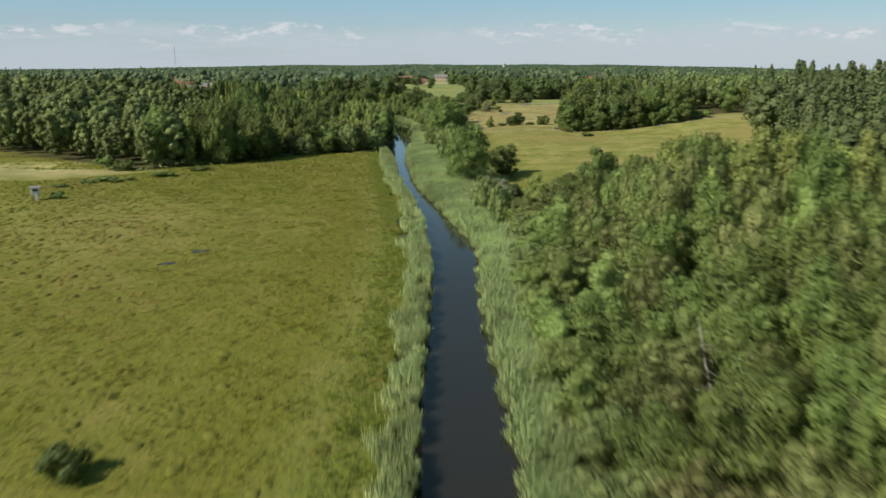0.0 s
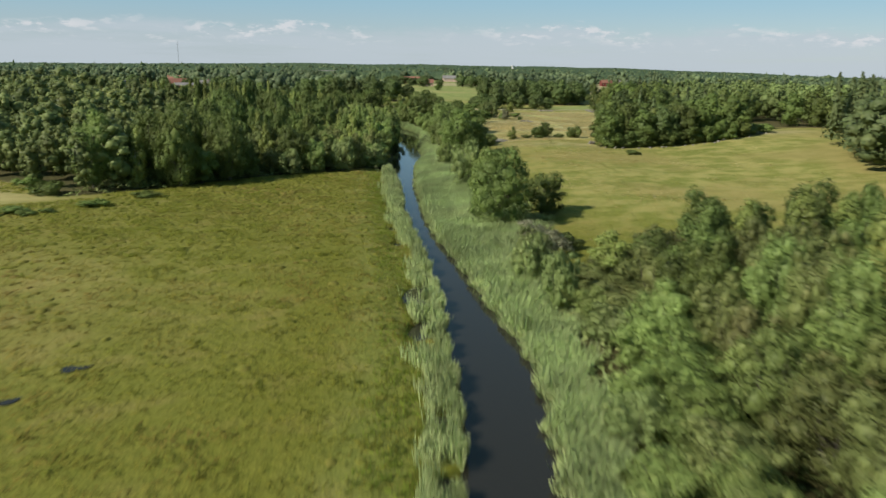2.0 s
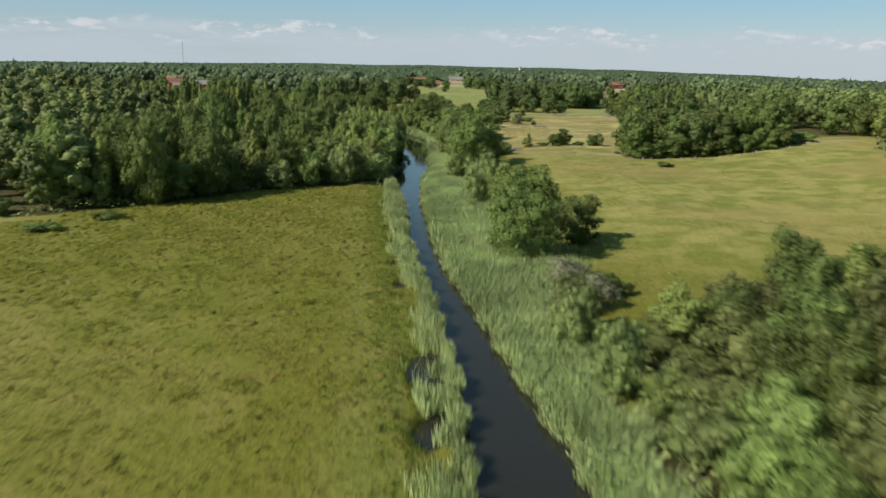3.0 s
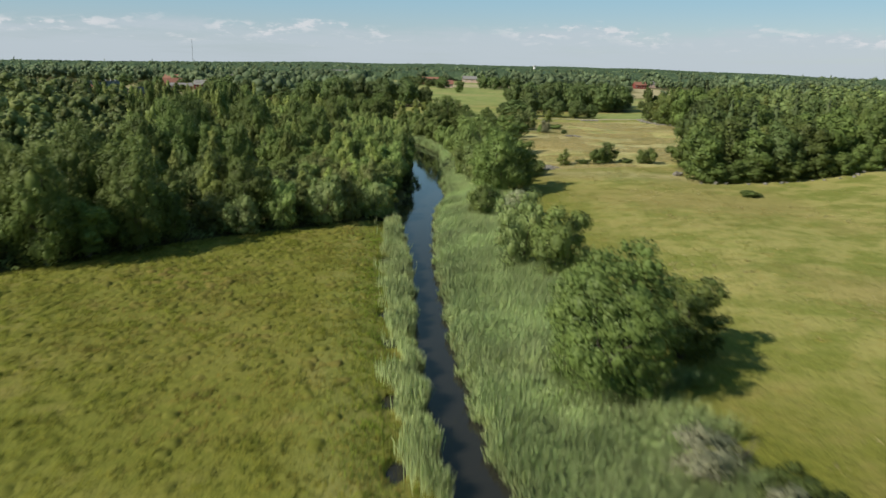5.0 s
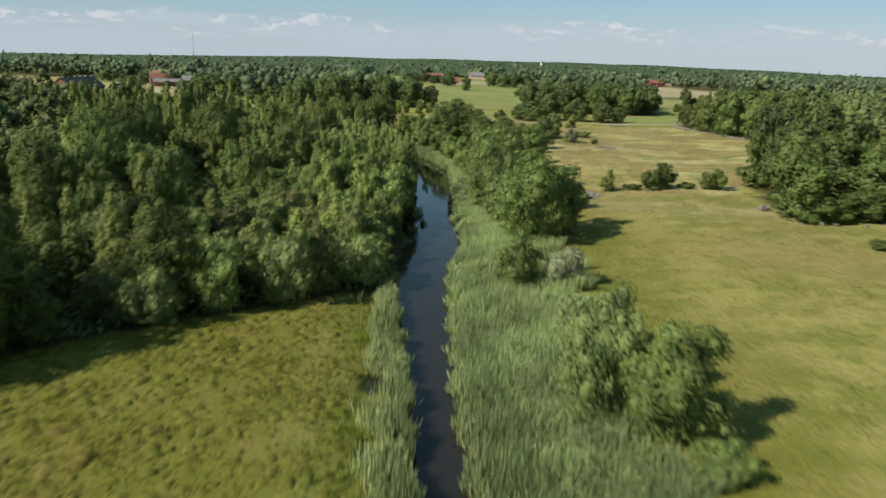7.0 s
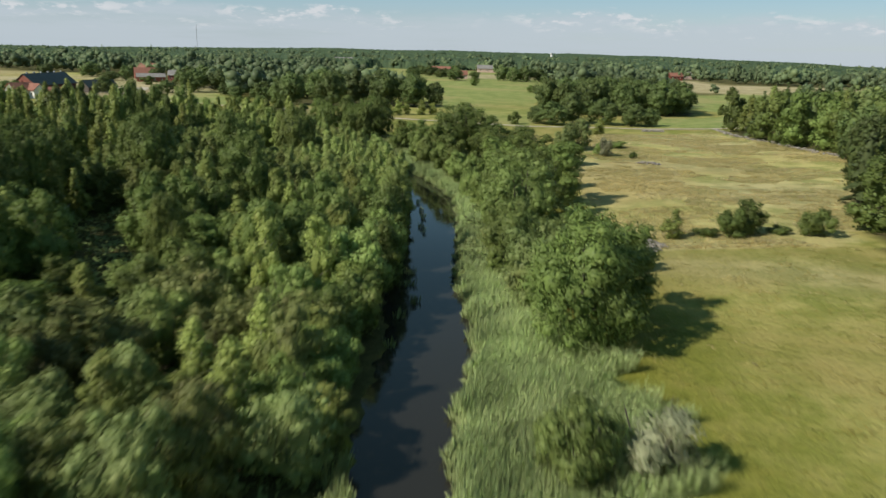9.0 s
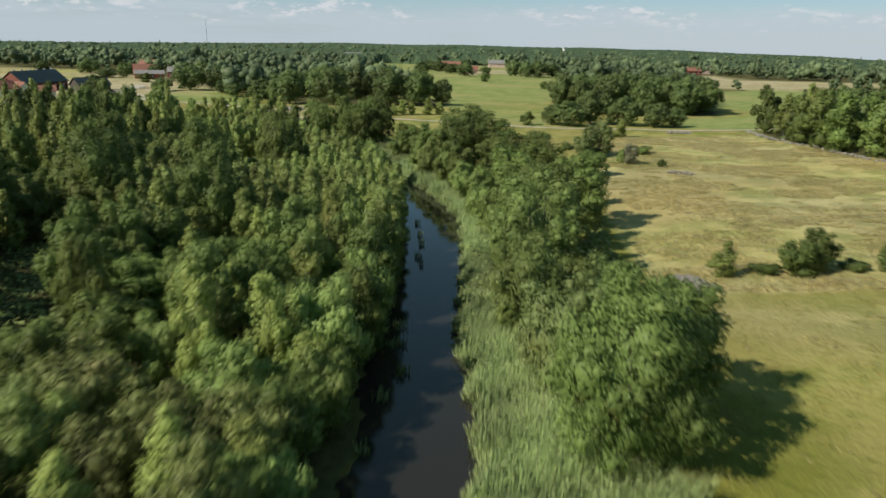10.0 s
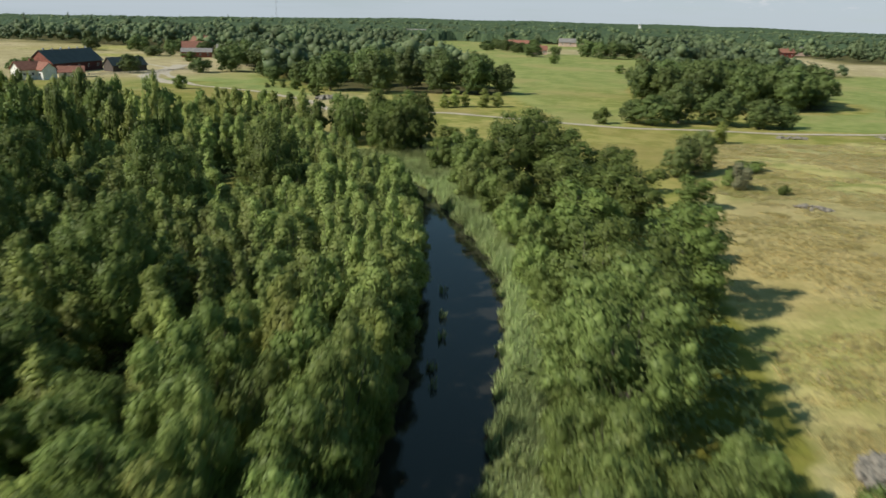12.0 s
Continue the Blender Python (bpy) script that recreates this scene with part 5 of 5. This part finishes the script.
def undergrowth(name, polys, count, hi):
    """Leafy saplings, nettles and ferns under and between the trees."""
    spots = []
    glade = HOLES[0]
    for poly, x0, x1, n in polys:
        xs, ys = [q[0] for q in poly], [q[1] for q in poly]
        p = np.column_stack([gd.uniform(max(min(xs), x0), min(max(xs), x1), n * 3), gd.uniform(min(ys), max(ys), n * 3)])
        spots.append(p[inside(poly, p[:, 0], p[:, 1])][:n])
    p = np.concatenate(spots)
    p = p[np.hypot(p[:, 0] - glade[0], p[:, 1] - glade[1]) > glade[2]]
    lump = np.clip(0.5 + 0.7 * wave(p[:, 0], p[:, 1], 2.6, 0.3), 0.1, 1.2)
    z = ground_z(p[:, 0], p[:, 1]) + hi * lump * gd.uniform(0.3, 1.0, len(p))
    n = unit(np.column_stack([gd.normal(0, 0.35, len(p)), gd.normal(0, 0.35, len(p)), np.ones(len(p))]))
    return stuff(name, sprays(np.column_stack([p, z]), n, 0.42, gd, 0.5), UNDERWOOD, "leafy undergrowth between the trees", "undergrowth")


undergrowth("undergrowth", [(N_FOREST, 8, 70, 26000), (L_FOREST, -80, -20, 30000), ([(-16, 288), (4, 288), (6, 345), (-8, 385), (-20, 385), (-14, 340)], -30, 10, 9000)], 0, 2.4)


def puddle(x, y, rx, ry, turn):
    g = np.random.default_rng(int(abs(x * 10)))
    a = np.arange(20) / 20 * 6.2832
    q = 1 + 0.25 * np.sin(3 * a + x) + 0.15 * np.sin(5 * a + y)
    ring = np.column_stack([np.cos(a) * q * rx, np.sin(a) * q * ry])
    c, s = math.cos(turn), math.sin(turn)
    ring = ring @ np.array([[c, s], [-s, c]]) + [x, y]
    z = float(ground_z(x, y)) + 0.07
    v = np.column_stack([np.vstack([ring, [[x, y]]]), np.full(21, z)])
    i = np.arange(20)
    me = sheet("puddle", v, np.stack([i, (i + 1) % 20, 0 * i + 20], -1))
    me.materials.append(WATER)
    tagged(new("puddle", me), "shallow puddle standing in the wet meadow grass", "puddle", kind="structure")


puddle(-38.5, 98.5, 1.2, 0.5, 0.5)
puddle(-36.3, 105.5, 1.3, 0.6, 0.4)

# ---------------------------------------------------------------- stones, dead wood


def box(bm, sx, sy, sz, m):
    bmesh.ops.create_cube(bm, size=1, matrix=m @ Matrix.Diagonal((sx, sy, sz, 1)))


def boxed(sx, sy, sz, m, bevel=0.0):
    bm = bmesh.new()
    box(bm, sx, sy, sz, m)
    if bevel:
        bmesh.ops.bevel(bm, geom=bm.edges[:], offset=bevel, segments=1, affect="EDGES")
    return bm


def stone_mesh(seed):
    g = np.random.default_rng(seed)
    v, f = ICO2
    v = v * (1 + 0.16 * g.normal(0, 1, (len(v), 1)).clip(-1.2, 1.2)) * [1, 0.75, 0.6]
    me = sheet("stone", v, f, None, False)
    me.materials.append(STONE)
    return me


STONES = [stone_mesh(900 + k) for k in range(5)]
gs = np.random.default_rng(71)


def stone_heap(x, y, sx, sy, turn, count, lo, hi, label):
    root = tagged(new("stone_heap"), label, "stone heap", "stone heaps in the meadow")
    z = float(ground_z(x, y))
    root.matrix_basis = pose(x, y, z, 0, 0, turn)
    for _ in range(count):
        a, q = gs.uniform(0, 6.28), math.sqrt(gs.uniform(0, 1))
        s = gs.uniform(lo, hi)
        ob = part("stone", STONES[int(gs.integers(5))], STONE, root)
        px, py = math.cos(a) * q * sx, math.sin(a) * q * sy
        ob.matrix_basis = pose(px, py, 0.45 * (1 - q) + 0.2 * s, gs.uniform(0, 40), gs.uniform(0, 40), gs.uniform(0, 360)) @ Matrix.Diagonal((s, s, s, 1))
    return root


stone_heap(12.0, 306.2, 2.6, 3.8, 15, 170, 0.22, 0.55, "heap of grey field stones in dry grass")
stone_heap(27.5, 382.0, 3.0, 1.6, -25, 40, 0.2, 0.45, "low heap of grey stones on straw meadow")
stone_heap(41.0, 289.5, 1.0, 0.8, 0, 9, 0.4, 0.9, "few pale boulders at the wood's edge")
stone_heap(95.0, 300.0, 7.0, 2.2, 10, 24, 0.4, 1.1, "bare pale rocks before the wood")
stone_heap(23.6, 74.0, 1.5, 1.0, 0, 8, 0.3, 0.8, "pale stones in a gap of the wood")
stone_heap(-92.0, 508.0, 5.0, 2.0, 30, 22, 0.6, 1.5, "pale rock outcrop beside the field track")
stone_heap(45.0, 462.0, 4.0, 1.2, 0, 30, 0.3, 0.7, "row of pale stones beside the gravel road")


def stone_row(name, pts, step_m, label):
    """A tumbled field wall, in one mesh, far from the camera."""
    pts = np.array(pts, float)
    s = np.concatenate([[0], np.cumsum(np.linalg.norm(np.diff(pts, axis=0), axis=1))])
    t = np.arange(0, s[-1], step_m)
    out = []
    for d in t:
        x, y = np.interp(d, s, pts[:, 0]) + gs.normal(0, 0.5), np.interp(d, s, pts[:, 1]) + gs.normal(0, 0.5)
        v, f = ICO1
        k = gs.uniform(0.25, 0.75)
        out.append((v * (1 + 0.2 * gs.normal(0, 1, (len(v), 1)).clip(-1, 1)) * k * [1, 0.8, 0.7] + [x, y, float(ground_z(x, y)) + 0.2 * k], f, v))
    me = sheet(name, *joined(out)[:2], None, False)
    me.materials.append(STONE)
    return tagged(new(name, me), label, "stone wall", kind="stuff")


stone_row("field_stones", [(68, 470), (68, 446), (72, 427), (75, 405), (79, 388), (70, 360)], 0.7, "tumbled pale stone wall at the edge of the wood")
stone_row("roadside_stones", [(43.5, 278.5), (58, 278), (79, 284), (92, 292)], 3.2, "scattered pale stones at the edge of the wood")


def dead_tree(x, y, h, r, turn, lean, seed, label):
    g = np.random.default_rng(seed)
    root = tagged(new("dead_tree"), label, "dead tree")
    root.matrix_basis = pose(x, y, float(ground_z(x, y)) - 0.2, lean, 0, turn)
    v, f, n = joined([limb((0, 0, 0), (0.1, 0.05, h * 0.6), r, r * 0.6, 8), limb((0.1, 0.05, h * 0.6), (0, 0.1, h), r * 0.6, r * 0.12, 6)])
    part("trunk", sheet("trunk", v, f, n), WEATHERED, root)
    for k in range(26):
        z = h * g.uniform(0.25, 0.96)
        a, reach = g.uniform(0, 6.28), (h - z) * 0.28 + 0.7
        v, f, n = limb((0, 0, z), (math.cos(a) * reach, math.sin(a) * reach, z - 0.15 * reach), r * 0.22, r * 0.05, 4)
        part("branch", sheet("branch", v, f, n), WEATHERED, root)
    return root


dead_tree(27.8, 88.5, 14.5, 0.2, 20, 0, 1, "bare grey dead spruce among green trees")
dead_tree(21.9, 50.5, 9.0, 0.13, 200, 24, 2, "leaning bleached dead birch in the wood")
dead_tree(19.8, 52.5, 7.5, 0.11, 120, 32, 3, "thin bleached trunk leaning across the gap")

# low shrubs along the ditch in the meadow, and tree stakes at the wood's edge
for x, y, r, h in ((-80, 172, 2.6, 1.3), (-77.5, 170.5, 2.0, 1.0), (-83, 168, 2.2, 0.9), (-74.5, 172.5, 1.6, 0.8), (-79.5, 148.0, 1.6, 1.5), (-86, 163, 2.0, 0.7), (-70, 180, 3.0, 1.2), (-64, 190, 3.0, 1.3), (-90, 196, 3.5, 2.6), (-84, 190, 3.5, 2.6), (7.5, 297.0, 2.0, 2.6), (5.0, 291.5, 2.4, 3.4), (21.5, 310.5, 2.0, 1.4), (33, 312, 2.0, 1.2), (96, 301, 4.5, 3.4), (101, 304, 4.0, 3.0)):
    plant("shrub", x, y, h, r)


def hide(x, y, turn):
    root = tagged(new("hunting_hide"), "small white-painted wooden hunting hide on legs in the meadow", "hunting hide")
    root.matrix_basis = pose(x, y, float(ground_z(x, y)), 0, 0, turn)
    for sx in (-0.7, 0.7):
        for sy in (-0.6, 0.6):
            part("leg", boxed(0.12, 0.12, 1.3, pose(sx, sy, 0.6)), WEATHERED, root)
    part("cabin", boxed(1.7, 1.5, 1.4, pose(0, 0, 1.9), 0.03), WHITE_WALL, root)
    part("roof", boxed(2.0, 1.8, 0.08, pose(0, 0, 2.66, 6)), GREY_ROOF, root)
    part("window", boxed(0.9, 0.05, 0.4, pose(0, -0.76, 2.1)), PANE, root)
    part("ladder", boxed(0.5, 0.08, 1.9, pose(0, -1.1, 0.8, -25)), WEATHERED, root)


hide(-83.0, 146.5, 30)

# ---------------------------------------------------------------- the farm and far houses


def prism(length, width, eave, ridge, over=0.0, thick=0.0):
    """A gabled body, or with thick a pair of roof slopes, along x."""
    bm = bmesh.new()
    hl, hw = length / 2 + over, width / 2
    if not thick:
        ring = [(-hw, 0), (hw, 0), (hw, eave), (0, ridge), (-hw, eave)]
    else:
        slope = (ridge - eave) / hw
        hw2 = hw + 0.6
        e = eave - 0.6 * slope
        ring = [(-hw2, e), (0, ridge), (hw2, e), (hw2, e + thick), (0, ridge + thick), (-hw2, e + thick)]
    a = [bm.verts.new((-hl, y, z)) for y, z in ring]
    b = [bm.verts.new((hl, y, z)) for y, z in ring]
    n = len(ring)
    for i in range(n):
        bm.faces.new((a[i], a[(i + 1) % n], b[(i + 1) % n], b[i]))
    bm.faces.new(a[::-1])
    bm.faces.new(b)
    bmesh.ops.recalc_face_normals(bm, faces=bm.faces[:])
    return bm


def house(name, label, x, y, turn, length, width, eave, ridge, wall, roof, windows=4, doors=0, chimney=0, hoods=0):
    root = tagged(new(name), label, "barn" if "barn" in name or "shed" in name else "house")
    root.matrix_basis = pose(x, y, float(ground_z(x, y)) - 0.1, 0, 0, turn)
    part("wall", prism(length, width, eave, ridge), wall, root)
    top = part("roof", prism(length, width, eave, ridge + 0.02, 0.5, 0.22), roof, root)
    for k in range(hoods):
        part("roof_vent", boxed(0.7, 0.7, 0.8, pose((k + 0.5) / hoods * length - length / 2, 0, ridge + 0.5), 0.06), STEEL, top)
    for k in range(chimney):
        part("chimney", boxed(0.7, 0.7, 1.4, pose(length * (0.15 - 0.4 * k), 0.3, ridge + 0.3), 0.04), BRICK, top)
    for side in (-1, 1):
        for k in range(windows):
            px = (k + 0.5) / windows * length - length / 2
            w = part("window", boxed(1.25, 0.08, 1.25, pose(px, side * (width / 2 + 0.03), eave * 0.55)), WHITE_WALL, root)
            part("pane", boxed(1.0, 0.06, 1.0, pose(px, side * (width / 2 + 0.06), eave * 0.55)), PANE, w)
    for k in range(doors):
        part("door", boxed(0.1, 3.0, 3.2, pose(-length / 2 - 0.03, (k - (doors - 1) / 2) * 3.6, 1.6)), WHITE_WALL, root, "white plank barn door")
    return root


barn = house("red_barn", "long red barn with walls coloured dark for shade, a dark sheet roof and brick gable", -238.0, 578.0, 87.5, 34, 12.5, 4.6, 9.6, SHADED_RED, DARK_ROOF, 5, 1, 0, 6)
part("gable", prism(0.12, 12.4, 4.55, 9.5), BRICK, barn, "red brick gable").matrix_basis = pose(-17.08, 0, 0)
house("farmhouse", "white farmhouse with an orange tile roof", -223.5, 533.0, 68, 10, 6.4, 4.4, 7.0, WHITE_WALL, TILE_ROOF, 3, 0, 1)
house("farmhouse_wing", "white wing of the farmhouse with an orange tile roof", -218.6, 536.0, -20, 7, 6.0, 4.2, 6.6, WHITE_WALL, TILE_ROOF, 2)
house("white_shed", "low white shed with a red tile roof", -217.2, 551.0, 35, 9.5, 6, 2.3, 4.3, WHITE_WALL, TILE_ROOF, 2)
house("dark_shed", "dark tarred timber shed with a dark roof", -216.5, 590.0, 62, 17, 8, 3.0, 6.2, DARK_WOOD, DARK_ROOF, 1)
house("brick_house", "long low brick building with a grey roof among trees", -243.0, 713.0, 25, 18, 8, 3.4, 5.4, BRICK, GREY_ROOF, 4)
house("red_house", "red timber house with a grey roof", -232.0, 735.0, 12, 14, 8, 4.2, 7.2, RED_WOOD, GREY_ROOF, 4, 0, 1)
house("red_house", "red brick house with a tile roof among trees", -262.0, 748.0, 30, 16, 9, 4.5, 8.0, BRICK, TILE_ROOF, 4, 0, 1)
house("pale_house", "pale pink house with a tile roof", -290.0, 815.0, -10, 14, 9, 5.5, 9.0, PALE_WALL, TILE_ROOF, 4, 0, 1)
house("grey_house", "pale house with a grey roof behind trees", -258.0, 905.0, 20, 14, 9, 5.0, 8.5, WHITE_WALL, GREY_ROOF, 4, 0, 1)
house("long_building", "long low pale building far behind the woods", -240.0, 1190.0, 5, 34, 12, 7.0, 10.0, PALE_WALL, GREY_ROOF, 8)
house("long_building", "long low brown building far behind the woods", -205.0, 1230.0, 5, 30, 12, 7.5, 11.0, WHITE_WALL, GREY_ROOF, 8)
house("brick_house", "small brick house beyond the green field", -38.0, 880.0, 8, 14, 8, 4.0, 7.0, PALE_WALL, TILE_ROOF, 3, 0, 1)
house("field_barn", "red field barn beyond the green field", -62.0, 985.0, 0, 22, 10, 4.5, 8.0, BRICK, TILE_ROOF, 3)
house("field_barn", "pale long barn at the far field edge", -10.0, 1085.0, 4, 30, 11, 4.5, 8.0, PALE_WALL, GREY_ROOF, 4)
house("red_house", "red house at the edge of the brown field", 178.0, 995.0, 10, 13, 8, 4.5, 7.5, RED_WOOD, TILE_ROOF, 3, 0, 1)
house("pale_house", "pale house at the edge of the brown field", 206.0, 1046.0, 10, 15, 9, 5.0, 8.0, PALE_WALL, GREY_ROOF, 3, 0, 1)


def fence(pts, gap):
    root = tagged(new("fence"), "weathered timber rail fence by the farm track", "fence")
    for (x0, y0), (x1, y1) in zip(pts, pts[1:]):
        d, a = math.hypot(x1 - x0, y1 - y0), math.degrees(math.atan2(y1 - y0, x1 - x0))
        n = int(d / gap)
        for k in range(n):
            x, y = x0 + (x1 - x0) * k / n, y0 + (y1 - y0) * k / n
            part("post", boxed(0.16, 0.16, 1.4, pose(x, y, float(ground_z(x, y)) + 0.6)), WEATHERED, root)
        x, y = (x0 + x1) / 2, (y0 + y1) / 2
        for z in (0.55, 1.05):
            part("rail", boxed(d, 0.08, 0.18, pose(x, y, float(ground_z(x, y)) + z, 0, 0, a)), WEATHERED, root)


fence([(-213, 556), (-207, 566), (-203, 578), (-196, 592), (-192, 606), (-196, 622)], 2.5)

mast = tagged(new("radio_mast"), "thin lattice radio mast on the horizon", "mast")
mx, my = -1085.0, 3000.0
mast.matrix_basis = pose(mx, my, float(ground_z(mx, my)))
for k in range(3):
    a = k * 2.094
    part("leg", boxed(0.35, 0.35, 95, pose(math.cos(a) * 1.2, math.sin(a) * 1.2, 47)), STEEL, mast)
for k in range(12):
    part("brace", boxed(2.2, 2.2, 0.3, pose(0, 0, 8 * k + 4, 0, 0, 30 * k)), STEEL, mast)
tower = tagged(new("water_tower"), "pale distant water tower above the forest", "tower")
tower.matrix_basis = pose(129, 1960, float(ground_z(129, 1960)))
bm = bmesh.new()
bmesh.ops.create_cone(bm, cap_ends=True, segments=20, radius1=3.2, radius2=2.8, depth=17, matrix=pose(0, 0, 8.5))
part("shaft", bm, WHITE_WALL, tower)
bm = bmesh.new()
bmesh.ops.create_cone(bm, cap_ends=True, segments=20, radius1=2.8, radius2=4.6, depth=4, matrix=pose(0, 0, 19))
part("tank", bm, WHITE_WALL, tower)
